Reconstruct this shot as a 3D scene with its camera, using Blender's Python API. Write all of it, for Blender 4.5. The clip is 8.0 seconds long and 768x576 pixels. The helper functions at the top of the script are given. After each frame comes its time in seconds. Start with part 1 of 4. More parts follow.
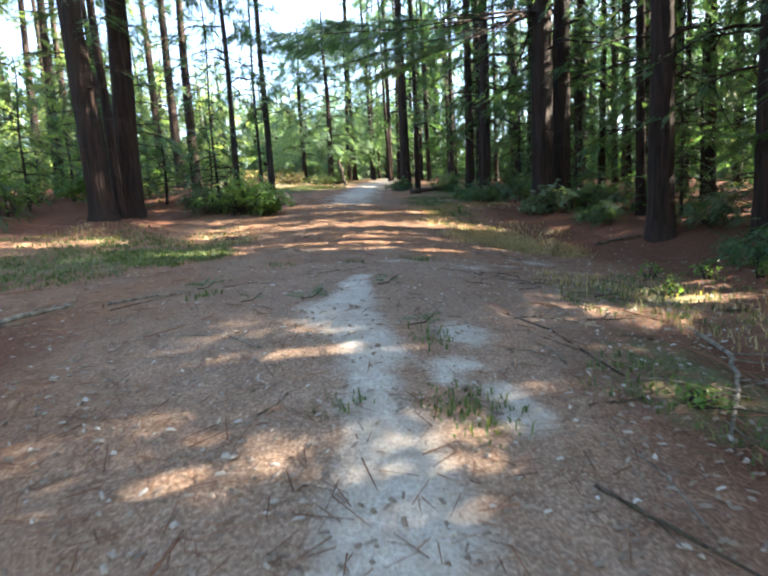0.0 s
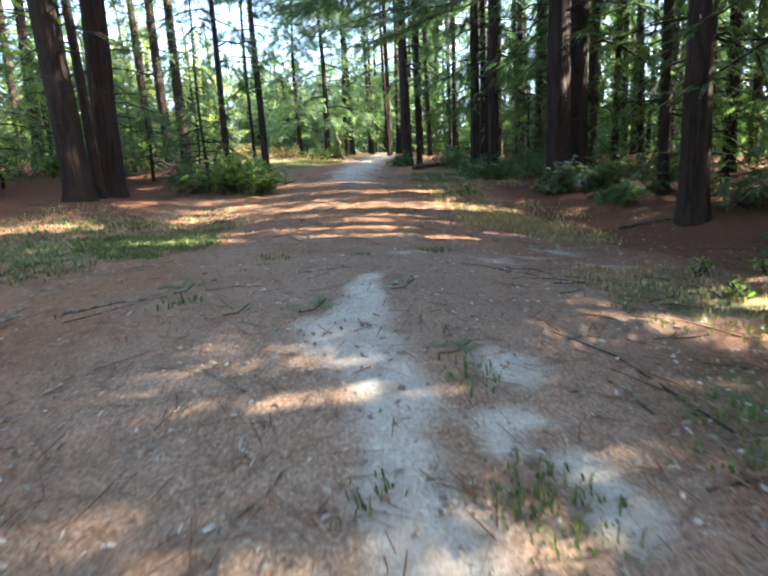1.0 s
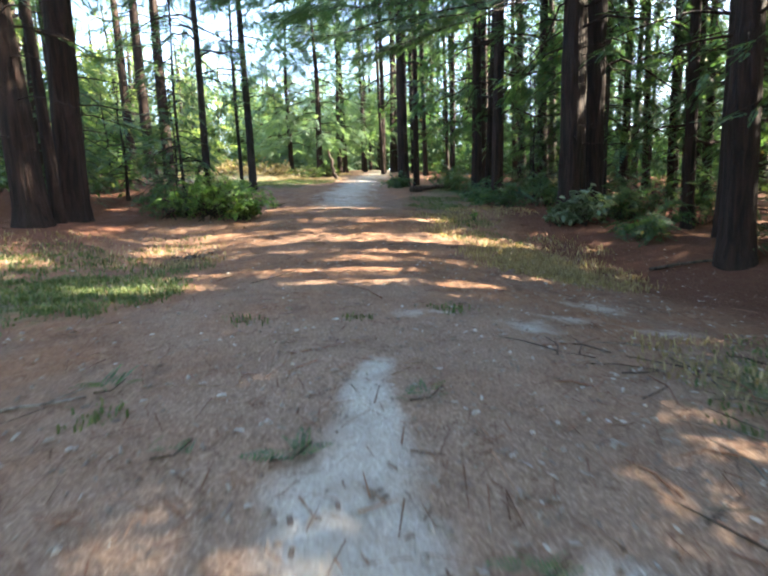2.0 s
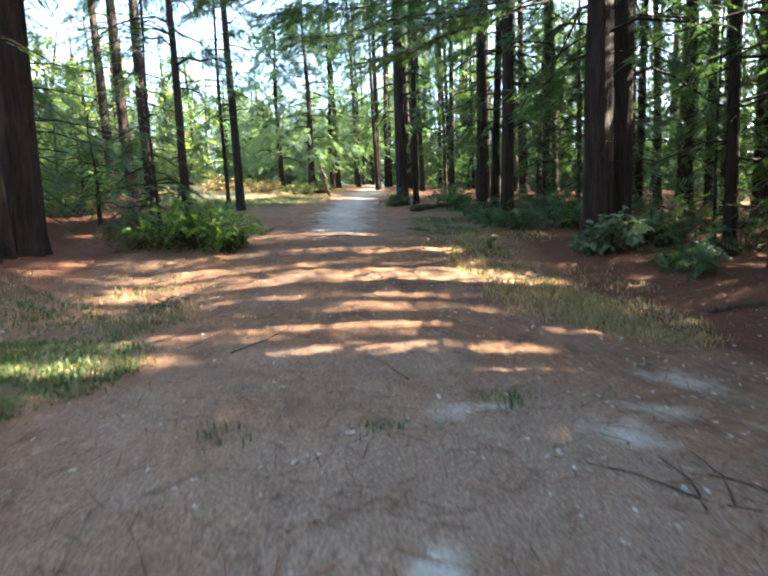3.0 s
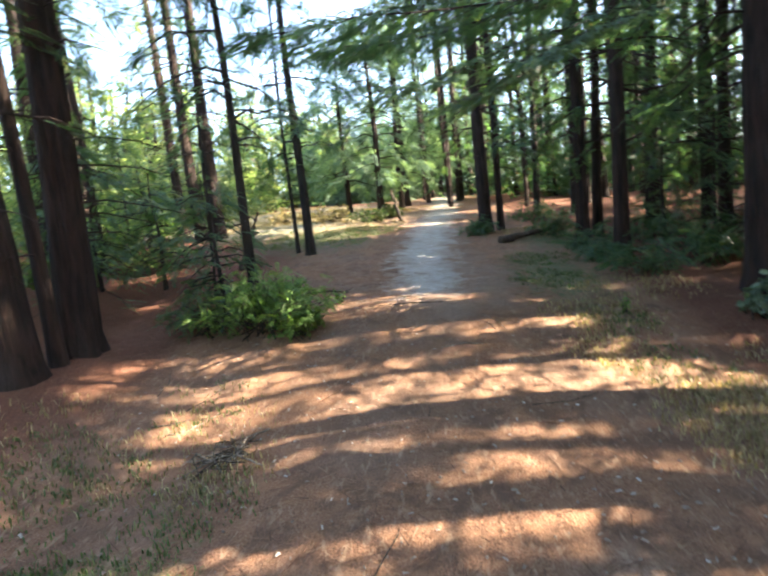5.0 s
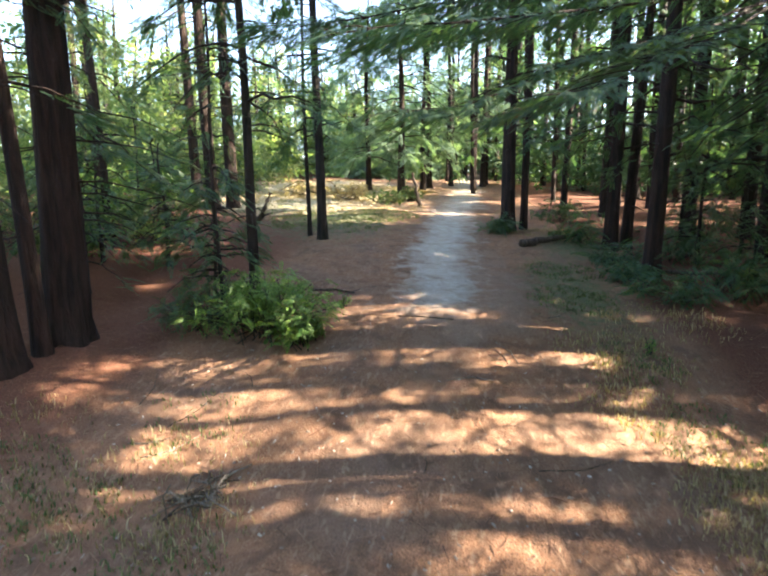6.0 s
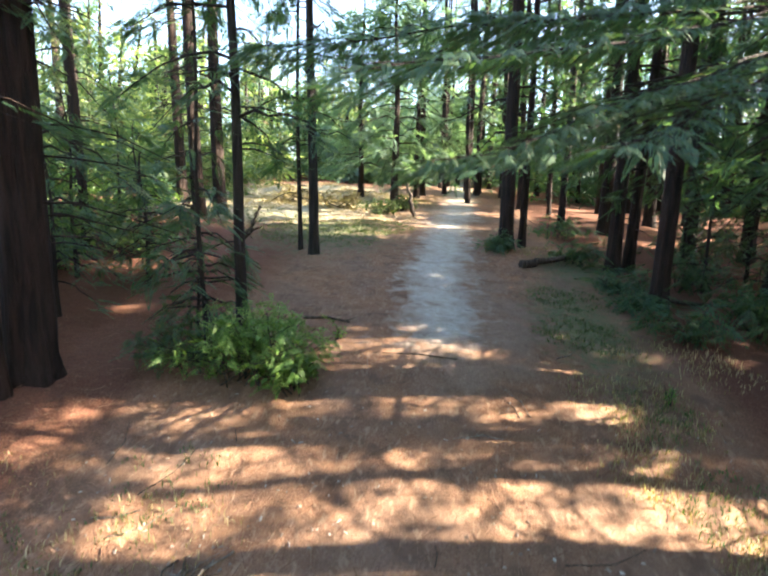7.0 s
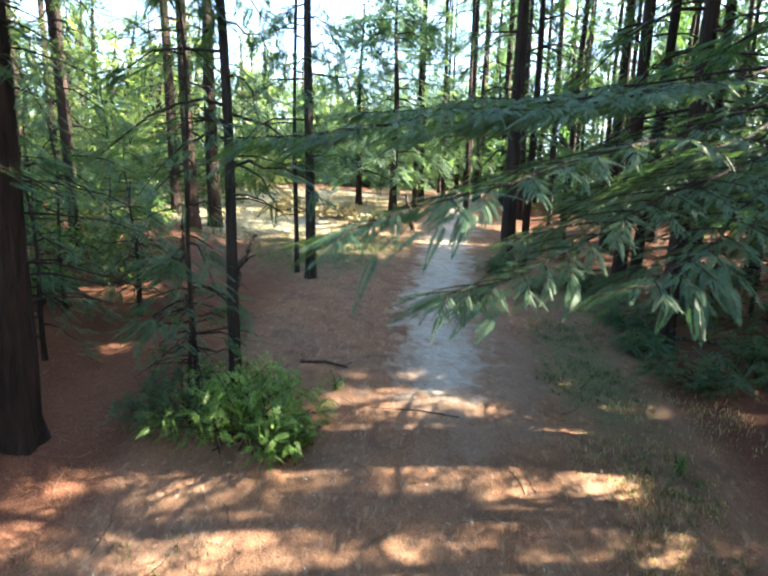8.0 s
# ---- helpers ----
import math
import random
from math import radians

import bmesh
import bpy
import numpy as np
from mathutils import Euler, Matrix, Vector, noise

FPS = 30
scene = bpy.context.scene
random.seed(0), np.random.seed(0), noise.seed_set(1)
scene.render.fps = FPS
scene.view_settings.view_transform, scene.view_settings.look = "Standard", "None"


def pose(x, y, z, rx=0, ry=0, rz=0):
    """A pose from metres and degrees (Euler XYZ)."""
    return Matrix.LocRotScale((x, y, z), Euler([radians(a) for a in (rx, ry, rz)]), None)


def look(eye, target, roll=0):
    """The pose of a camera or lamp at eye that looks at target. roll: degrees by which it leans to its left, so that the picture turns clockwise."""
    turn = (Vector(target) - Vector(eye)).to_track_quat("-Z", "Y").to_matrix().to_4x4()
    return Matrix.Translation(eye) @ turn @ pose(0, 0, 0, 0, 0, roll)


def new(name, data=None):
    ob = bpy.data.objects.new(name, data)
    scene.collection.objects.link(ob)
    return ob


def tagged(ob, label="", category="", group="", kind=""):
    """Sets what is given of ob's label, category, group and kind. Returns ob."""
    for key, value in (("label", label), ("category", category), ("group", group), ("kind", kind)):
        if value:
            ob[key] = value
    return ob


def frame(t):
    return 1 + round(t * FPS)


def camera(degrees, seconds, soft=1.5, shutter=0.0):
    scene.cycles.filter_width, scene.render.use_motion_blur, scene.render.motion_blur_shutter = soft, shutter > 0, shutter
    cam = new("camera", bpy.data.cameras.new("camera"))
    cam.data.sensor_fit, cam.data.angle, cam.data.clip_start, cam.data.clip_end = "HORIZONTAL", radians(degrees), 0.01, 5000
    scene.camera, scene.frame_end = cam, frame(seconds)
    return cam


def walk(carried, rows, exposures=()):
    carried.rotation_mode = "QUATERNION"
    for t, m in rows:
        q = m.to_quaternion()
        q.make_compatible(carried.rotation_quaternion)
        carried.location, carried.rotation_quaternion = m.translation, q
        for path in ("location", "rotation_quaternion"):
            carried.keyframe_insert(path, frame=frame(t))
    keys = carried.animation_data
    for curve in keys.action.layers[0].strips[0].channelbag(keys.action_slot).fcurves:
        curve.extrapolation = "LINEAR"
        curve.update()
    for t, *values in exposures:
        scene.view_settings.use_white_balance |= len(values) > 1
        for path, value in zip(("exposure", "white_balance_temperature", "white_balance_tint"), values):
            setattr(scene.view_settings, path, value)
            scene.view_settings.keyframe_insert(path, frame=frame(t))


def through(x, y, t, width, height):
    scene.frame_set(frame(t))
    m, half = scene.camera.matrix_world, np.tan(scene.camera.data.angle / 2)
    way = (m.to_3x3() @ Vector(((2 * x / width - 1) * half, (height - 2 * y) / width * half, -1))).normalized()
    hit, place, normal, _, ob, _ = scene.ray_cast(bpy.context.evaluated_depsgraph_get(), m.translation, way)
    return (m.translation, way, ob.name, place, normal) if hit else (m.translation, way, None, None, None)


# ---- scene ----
cam = camera(76.1, 8.0, soft=2.2, shutter=0.5)
PATH = [
    (0, (0.008, -0.171, 1.476), (0.003, 1.756, 0.941), -0.4),
    (0.5, (-0.067, 0.234, 1.49), (-0.063, 2.144, 0.898), 0.3),
    (1, (-0.137, 0.687, 1.486), (-0.128, 2.584, 0.853), -0.3),
    (1.5, (-0.19, 1.276, 1.547), (-0.158, 3.181, 0.937), 0.8),
    (3, (-0.502, 3.355, 1.69), (-0.415, 5.282, 1.159), 0.7),
    (3.5, (-0.631, 3.923, 1.852), (-0.521, 5.849, 1.325), 1.5),
    (4, (-0.752, 4.385, 2.104), (-0.646, 6.306, 1.558), -0.4),
    (4.5, (-0.863, 4.77, 2.381), (-0.749, 6.683, 1.809), 2.0),
    (5, (-0.956, 5.261, 2.452), (-1.141, 7.184, 1.936), -4.3),
    (5.2, (-0.864, 5.332, 2.511), (-1.092, 7.245, 1.976), -1.7),
    (6.3, (-1.093, 6.159, 2.983), (-1.325, 8.038, 2.339), 0.9),
    (6.5, (-1.216, 6.277, 2.989), (-1.423, 8.164, 2.357), -0.2),
    (7, (-1.245, 6.62, 3.194), (-1.422, 8.509, 2.561), 2.8),
    (7.5, (-1.294, 6.901, 3.594), (-1.462, 8.784, 2.942), 3.7),
    (8, (-1.388, 7.155, 3.9), (-1.548, 9.035, 3.237), 3.4),
]
SLOPE = pose(0, 0, 0, 9.0, 2.5, 0)  # the trail climbs, and falls a little to one side
walk(cam, [(t, SLOPE @ look(eye, target, roll)) for t, eye, target, roll in PATH],
     exposures=[(0.0, 3.85, 6300, 11), (3.0, 3.95, 6400, 11), (6.0, 3.75, 6450, 13), (8.0, 3.85, 6200, 9)])

# ---- world, sun and exposure ----
SUN_ELEVATION, SUN_AZIMUTH = radians(33), radians(8)  # azimuth from +x towards +y
TO_SUN = Vector((math.cos(SUN_ELEVATION) * math.cos(SUN_AZIMUTH), math.cos(SUN_ELEVATION) * math.sin(SUN_AZIMUTH), math.sin(SUN_ELEVATION)))
world = bpy.data.worlds.new("sky")
scene.world = world
world.use_nodes = True
sky = world.node_tree.nodes.new("ShaderNodeTexSky")
sky.sky_type, sky.sun_disc = "NISHITA", False
sky.sun_elevation, sky.sun_rotation = SUN_ELEVATION, radians(90) - SUN_AZIMUTH
sky.air_density, sky.dust_density = 1.0, 2.0
world.node_tree.nodes["Background"].inputs["Strength"].default_value = 0.09
world.node_tree.links.new(sky.outputs[0], world.node_tree.nodes["Background"].inputs["Color"])
sun = new("sun", bpy.data.lights.new("sun", "SUN"))
sun.data.energy, sun.data.angle, sun.data.color = 5.0, radians(0.53), (1.0, 0.88, 0.68)
sun.matrix_world = look(TO_SUN * 60, (0, 0, 0))

# ---- small tools ----
rng = np.random.default_rng(7)


def mesh_of(name, verts, *face_sets):
    """A mesh from an array of corners and one or more arrays of triangles or quads."""
    me = bpy.data.meshes.new(name)
    loops = np.concatenate([np.asarray(f, np.int32).ravel() for f in face_sets])
    sizes = np.concatenate([np.full(len(f), np.asarray(f).shape[1], np.int32) for f in face_sets])
    starts = np.concatenate(([0], np.cumsum(sizes)[:-1])).astype(np.int32)
    me.vertices.add(len(verts))
    me.vertices.foreach_set("co", np.asarray(verts, np.float32).ravel())
    me.loops.add(len(loops))
    me.loops.foreach_set("vertex_index", loops)
    me.polygons.add(len(sizes))
    me.polygons.foreach_set("loop_start", starts)
    me.update(calc_edges=True)
    return me


def part(name, me, material, parent=None, label="", smooth=False):
    """A mesh as one object under a thing or a part."""
    ob = new(name, me)
    if not me.materials:
        me.materials.append(material)
    if smooth:
        me.polygons.foreach_set("use_smooth", np.ones(len(me.polygons), bool))
    if parent:
        ob.parent = parent
    if label:
        ob["label"] = label
    return ob


class Pile:
    """Gathers corners and quads of many pieces for one mesh."""

    def __init__(self):
        self.v, self.f, self.n = [], [], 0

    def add(self, v, f):
        self.v.append(np.asarray(v, float))
        self.f.append(np.asarray(f, int) + self.n)
        self.n += len(v)

    def mesh(self, name):
        return mesh_of(name, np.concatenate(self.v), np.concatenate(self.f))


def tube(path, radii, sides=8, flute=0.0, seed=0, cap=True):
    """Corners and quads of a tapered tube along a path; flute: uneven bark ridges."""
    path, radii = np.asarray(path, float), np.asarray(radii, float)
    tang = np.gradient(path, axis=0)
    tang /= np.linalg.norm(tang, axis=1)[:, None] + 1e-9
    ref = np.where(np.abs(tang[:, 2:3]) > 0.9, np.array([[1.0, 0, 0]]), np.array([[0, 0, 1.0]]))
    a = np.cross(tang, ref)
    a /= np.linalg.norm(a, axis=1)[:, None] + 1e-9
    b = np.cross(tang, a)
    th = np.arange(sides) / sides * 2 * math.pi
    wob = np.ones((len(path), sides))
    if flute:
        r = np.random.default_rng(seed)
        for k, amp in ((3, 0.6), (5, 0.6), (7, 0.5), (11, 0.5)):
            ph = r.uniform(0, 6.28) + np.cumsum(r.normal(0, 0.18, len(path)))
            wob += flute * amp * np.sin(k * th[None, :] + ph[:, None])
        wob += r.normal(0, flute * 0.35, wob.shape)
    ring = (path[:, None, :] + radii[:, None, None] * wob[:, :, None] * (np.cos(th)[None, :, None] * a[:, None, :] + np.sin(th)[None, :, None] * b[:, None, :]))
    v = ring.reshape(-1, 3)
    i = np.arange(len(path) - 1)[:, None] * sides
    j = np.arange(sides)[None, :]
    k = (j + 1) % sides
    f = np.stack([i + j, i + k, i + sides + k, i + sides + j], -1).reshape(-1, 4)
    if cap:
        for base, mid in ((0, path[0]), ((len(path) - 1) * sides, path[-1])):
            c = len(v)
            v = np.vstack([v, mid[None, :]])
            q = np.array([[base + s, c, base + (s + 2) % sides, base + (s + 1) % sides] for s in range(0, sides - 1, 2)])
            f = np.vstack([f, q])
    return v, f


LIE = np.array(SLOPE.to_3x3())
LIE_INV = np.linalg.inv(LIE[:2, :2])


def on_site(x, y):
    """From the plan, laid on the slope, to the world's x and y."""
    return float(LIE[0, 0] * x + LIE[0, 1] * y), float(LIE[1, 0] * x + LIE[1, 1] * y)


def swells(x, y):
    """A low crown along the trail, dips beside it, soft swells in the woods."""
    h = 0.30 * np.exp(-((y - 3.6) / 2.4) ** 2 - ((x + 0.3) / 2.2) ** 2)
    h -= 0.34 * np.exp(-((x - 3.3) / 2.0) ** 2 - ((y - 8.8) / 2.6) ** 2)
    h -= 0.16 * np.exp(-((x + 3.4) / 1.2) ** 2 - ((y - 9.6) / 2.0) ** 2)
    h += 0.13 * np.exp(-((x + 0.6) / 2.2) ** 2 - ((y - 12.8) / 2.0) ** 2)
    off = np.clip((np.abs(x + 0.3) - 2.0) / 4.0, 0, 1)
    h += off * 0.10 * (np.sin(0.9 * x + 1.3) * np.cos(0.7 * y) + 0.6 * np.sin(1.7 * x + 1.1 * y))
    h += 0.012 * np.sin(5.1 * x + 2 * np.sin(1.9 * y)) * np.cos(4.3 * y)
    return h


def plan(x, y):
    """From the world's x and y to the plan on the slope."""
    x, y = np.asarray(x, float), np.asarray(y, float)
    return LIE_INV[0, 0] * x + LIE_INV[0, 1] * y, LIE_INV[1, 0] * x + LIE_INV[1, 1] * y


def height(x, y):
    """The ground's height in the world."""
    u, v = plan(x, y)
    cu, cv = 45 * np.tanh(u / 45), np.where(v > 0, 70 * np.tanh(v / 70), 25 * np.tanh(v / 25))
    return LIE[2, 0] * cu + LIE[2, 1] * cv + swells(u, v)


def fade(v, lo, hi):
    t = np.clip((v - lo) / (hi - lo), 0, 1)
    return t * t * (3 - 2 * t)


# sun flecks set on the floor, foliage is cut away to light them: x, y, half length, half width
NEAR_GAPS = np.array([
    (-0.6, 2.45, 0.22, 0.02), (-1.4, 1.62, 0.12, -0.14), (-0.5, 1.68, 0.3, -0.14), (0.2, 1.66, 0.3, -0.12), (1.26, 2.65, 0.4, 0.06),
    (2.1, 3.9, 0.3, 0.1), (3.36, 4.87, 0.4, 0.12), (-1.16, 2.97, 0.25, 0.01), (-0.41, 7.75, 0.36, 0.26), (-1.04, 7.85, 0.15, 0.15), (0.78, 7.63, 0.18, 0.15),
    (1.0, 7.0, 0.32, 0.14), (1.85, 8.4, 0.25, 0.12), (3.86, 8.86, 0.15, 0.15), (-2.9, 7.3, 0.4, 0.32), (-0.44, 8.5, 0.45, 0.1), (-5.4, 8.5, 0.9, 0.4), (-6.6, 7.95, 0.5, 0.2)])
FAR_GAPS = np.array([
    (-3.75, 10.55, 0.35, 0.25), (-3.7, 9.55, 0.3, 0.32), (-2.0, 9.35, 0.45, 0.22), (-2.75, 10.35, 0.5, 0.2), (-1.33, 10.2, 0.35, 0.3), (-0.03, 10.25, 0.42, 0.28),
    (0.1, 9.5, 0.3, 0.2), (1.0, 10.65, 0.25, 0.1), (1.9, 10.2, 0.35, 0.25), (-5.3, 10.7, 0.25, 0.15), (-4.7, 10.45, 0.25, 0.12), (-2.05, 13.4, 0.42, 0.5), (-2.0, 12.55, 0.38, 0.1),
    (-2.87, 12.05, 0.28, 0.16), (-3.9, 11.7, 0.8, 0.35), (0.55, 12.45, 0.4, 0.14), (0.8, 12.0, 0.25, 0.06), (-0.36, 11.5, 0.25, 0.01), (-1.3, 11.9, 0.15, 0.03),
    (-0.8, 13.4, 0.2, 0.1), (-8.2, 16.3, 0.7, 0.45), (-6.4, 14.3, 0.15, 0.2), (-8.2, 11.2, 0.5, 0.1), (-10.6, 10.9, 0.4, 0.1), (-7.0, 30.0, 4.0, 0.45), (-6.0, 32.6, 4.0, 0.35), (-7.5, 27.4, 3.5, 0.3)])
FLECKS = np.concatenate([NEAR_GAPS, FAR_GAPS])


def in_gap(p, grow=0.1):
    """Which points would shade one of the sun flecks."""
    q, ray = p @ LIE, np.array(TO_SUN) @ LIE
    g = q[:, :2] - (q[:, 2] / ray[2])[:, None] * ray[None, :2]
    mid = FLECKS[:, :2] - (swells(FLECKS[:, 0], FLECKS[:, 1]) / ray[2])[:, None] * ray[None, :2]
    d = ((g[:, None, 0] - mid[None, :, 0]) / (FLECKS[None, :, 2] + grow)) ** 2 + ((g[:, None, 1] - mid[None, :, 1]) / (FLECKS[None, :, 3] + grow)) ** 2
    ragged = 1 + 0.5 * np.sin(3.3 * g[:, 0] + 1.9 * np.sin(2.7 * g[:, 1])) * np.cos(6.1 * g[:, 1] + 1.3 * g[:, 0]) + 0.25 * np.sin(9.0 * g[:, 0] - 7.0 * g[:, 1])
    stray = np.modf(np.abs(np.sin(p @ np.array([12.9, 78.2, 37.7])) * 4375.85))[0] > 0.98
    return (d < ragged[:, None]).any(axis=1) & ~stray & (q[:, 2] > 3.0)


# ---- materials ----
def material(name, rough=0.8):
    m = bpy.data.materials.new(name)
    m.use_nodes = True
    t = m.node_tree
    b = t.nodes["Principled BSDF"]
    b.inputs["Roughness"].default_value = rough
    b.inputs["Specular IOR Level"].default_value = 0.3
    return m, t, b


def node(t, kind, **values):
    n = t.nodes.new(kind)
    for key, value in values.items():
        n.inputs[key.replace("_", " ")].default_value = value
    return n


def ramp(t, source, stops):
    n = t.nodes.new("ShaderNodeValToRGB")
    e = n.color_ramp.elements
    while len(e) < len(stops):
        e.new(0.5)
    for el, (pos, col) in zip(e, stops):
        el.position, el.color = pos, (*col, 1)
    t.links.new(source, n.inputs[0])
    return n.outputs[0]


def noise_of(t, scale, detail=4.0, stretch=None, distort=0.0):
    n = node(t, "ShaderNodeTexNoise", Scale=scale, Detail=detail, Distortion=distort)
    c = t.nodes.new("ShaderNodeTexCoord")
    if stretch:
        mp = t.nodes.new("ShaderNodeMapping")
        mp.inputs["Scale"].default_value = stretch
        t.links.new(c.outputs["Object"], mp.inputs[0])
        t.links.new(mp.outputs[0], n.inputs[0])
    else:
        t.links.new(c.outputs["Object"], n.inputs[0])
    return n.outputs[0]


def mixed(t, fac, a, b, kind="MIX"):
    n = t.nodes.new("ShaderNodeMix")
    n.data_type, n.blend_type = "RGBA", kind
    for src, sock in ((fac, 0), (a, 6), (b, 7)):
        if isinstance(src, (int, float)):
            n.inputs[sock].default_value = src
        elif isinstance(src, tuple):
            n.inputs[sock].default_value = (*src, 1)
        else:
            t.links.new(src, n.inputs[sock])
    return n.outputs[2]


def maths(t, op, a, b=0.0, clamp=False):
    n = t.nodes.new("ShaderNodeMath")
    n.operation, n.use_clamp = op, clamp
    for src, sock in ((a, 0), (b, 1)):
        if isinstance(src, (int, float)):
            n.inputs[sock].default_value = src
        else:
            t.links.new(src, n.inputs[sock])
    return n.outputs[0]


def bump(t, b, source, strength, distance):
    n = node(t, "ShaderNodeBump", Strength=strength, Distance=distance)
    t.links.new(source, n.inputs["Height"])
    t.links.new(n.outputs[0], b.inputs["Normal"])


def bark_material(name, dark, light, moss):
    m, t, b = material(name, 0.9)
    ridges = noise_of(t, 9, 6, (1.6, 1.6, 0.16), 0.6)
    grain = noise_of(t, 60, 5, (1, 1, 0.25))
    broad = noise_of(t, 1.1, 3)
    col = ramp(t, ridges, ((0.36, dark), (0.52, tuple((d + l) / 2 for d, l in zip(dark, light))), (0.68, light)))
    col = mixed(t, maths(t, "MULTIPLY", grain, 0.55), col, tuple(0.45 * c for c in dark))
    col = mixed(t, ramp(t, broad, ((0.5, (0, 0, 0)), (0.72, (0.55, 0.55, 0.55)))), col, moss)
    t.links.new(col, b.inputs["Base Color"])
    bump(t, b, maths(t, "ADD", ridges, maths(t, "MULTIPLY", grain, 0.35)), 1.0, 0.08)
    return m


BARK = bark_material("redwood_bark", (0.012, 0.008, 0.006), (0.052, 0.028, 0.02), (0.04, 0.03, 0.024))
BARK_GREY = bark_material("grey_bark", (0.014, 0.012, 0.01), (0.06, 0.047, 0.038), (0.045, 0.05, 0.032))


def leaf_material(name, stops, through=0.35, rough=0.55):
    m, t, b = material(name, rough)
    g = t.nodes.new("ShaderNodeNewGeometry")
    col = ramp(t, g.outputs["Random Per Island"], stops)
    n = noise_of(t, 0.8, 2)
    col = mixed(t, maths(t, "MULTIPLY", n, 0.6), col, stops[0][1])
    t.links.new(col, b.inputs["Base Color"])
    tr = t.nodes.new("ShaderNodeBsdfTranslucent")
    warm = mixed(t, 1.0, col, (1.5, 1.6, 0.7), "MULTIPLY")
    t.links.new(warm, tr.inputs[0])
    mx = t.nodes.new("ShaderNodeMixShader")
    mx.inputs[0].default_value = through
    t.links.new(b.outputs[0], mx.inputs[1])
    t.links.new(tr.outputs[0], mx.inputs[2])
    t.links.new(mx.outputs[0], t.nodes["Material Output"].inputs[0])
    return m


NEEDLES = leaf_material("redwood_needles", ((0.0, (0.035, 0.075, 0.045)), (0.55, (0.07, 0.135, 0.076)), (0.94, (0.11, 0.165, 0.06)), (1.0, (0.17, 0.10, 0.05))), 0.4)
# paler than NEEDLES: the backlit look of the left woods is in the colour
NEEDLES_SUNLIT = leaf_material("sunlit_tint_foliage", ((0.0, (0.065, 0.105, 0.055)), (0.6, (0.15, 0.19, 0.09)), (1.0, (0.26, 0.28, 0.15))), 0.6)
# lightened blue-green: haze over the central foliage is put into the leaf colour
NEEDLES_HAZED = leaf_material("haze_tinted_foliage", ((0.0, (0.09, 0.15, 0.11)), (0.6, (0.15, 0.225, 0.17)), (1.0, (0.22, 0.29, 0.2))), 0.5)
BROAD = leaf_material("broad_leaves", ((0.0, (0.07, 0.13, 0.035)), (0.6, (0.12, 0.21, 0.05)), (1.0, (0.22, 0.29, 0.09))), 0.4, 0.4)
GRASS = leaf_material("grass_blades", ((0.0, (0.05, 0.085, 0.03)), (0.6, (0.09, 0.13, 0.045)), (1.0, (0.22, 0.20, 0.09))), 0.3)
SPROUT = leaf_material("young_needles", ((0.0, (0.07, 0.14, 0.035)), (0.6, (0.14, 0.25, 0.06)), (1.0, (0.27, 0.36, 0.12))), 0.42, 0.45)
PALE_BROAD = leaf_material("pale_broad_leaves", ((0.0, (0.08, 0.12, 0.07)), (0.6, (0.15, 0.2, 0.13)), (1.0, (0.26, 0.31, 0.22))), 0.3, 0.35)
DRY = leaf_material("dry_grass", ((0.0, (0.20, 0.15, 0.08)), (0.6, (0.34, 0.26, 0.15)), (1.0, (0.48, 0.4, 0.26))), 0.3)


def scrap_material(name, stops, rough=0.85):
    m, t, b = material(name, rough)
    g = t.nodes.new("ShaderNodeNewGeometry")
    col = ramp(t, g.outputs["Random Per Island"], stops)
    col = mixed(t, maths(t, "MULTIPLY", noise_of(t, 40, 4), 0.6), col, tuple(0.55 * c for c in stops[0][1]))
    t.links.new(col, b.inputs["Base Color"])
    return m


NEEDLE_LITTER = scrap_material("fallen_needles", ((0.0, (0.10, 0.05, 0.03)), (0.6, (0.24, 0.12, 0.07)), (1.0, (0.34, 0.21, 0.13))))
CHIPS = scrap_material("pale_chips", ((0.0, (0.18, 0.13, 0.10)), (0.75, (0.33, 0.27, 0.21)), (1.0, (0.55, 0.51, 0.45))))
DEADWOOD = bark_material("dead_wood", (0.10, 0.08, 0.06), (0.42, 0.37, 0.30), (0.25, 0.21, 0.16))
DARKWOOD = bark_material("rotting_wood", (0.03, 0.022, 0.016), (0.15, 0.11, 0.08), (0.07, 0.075, 0.04))


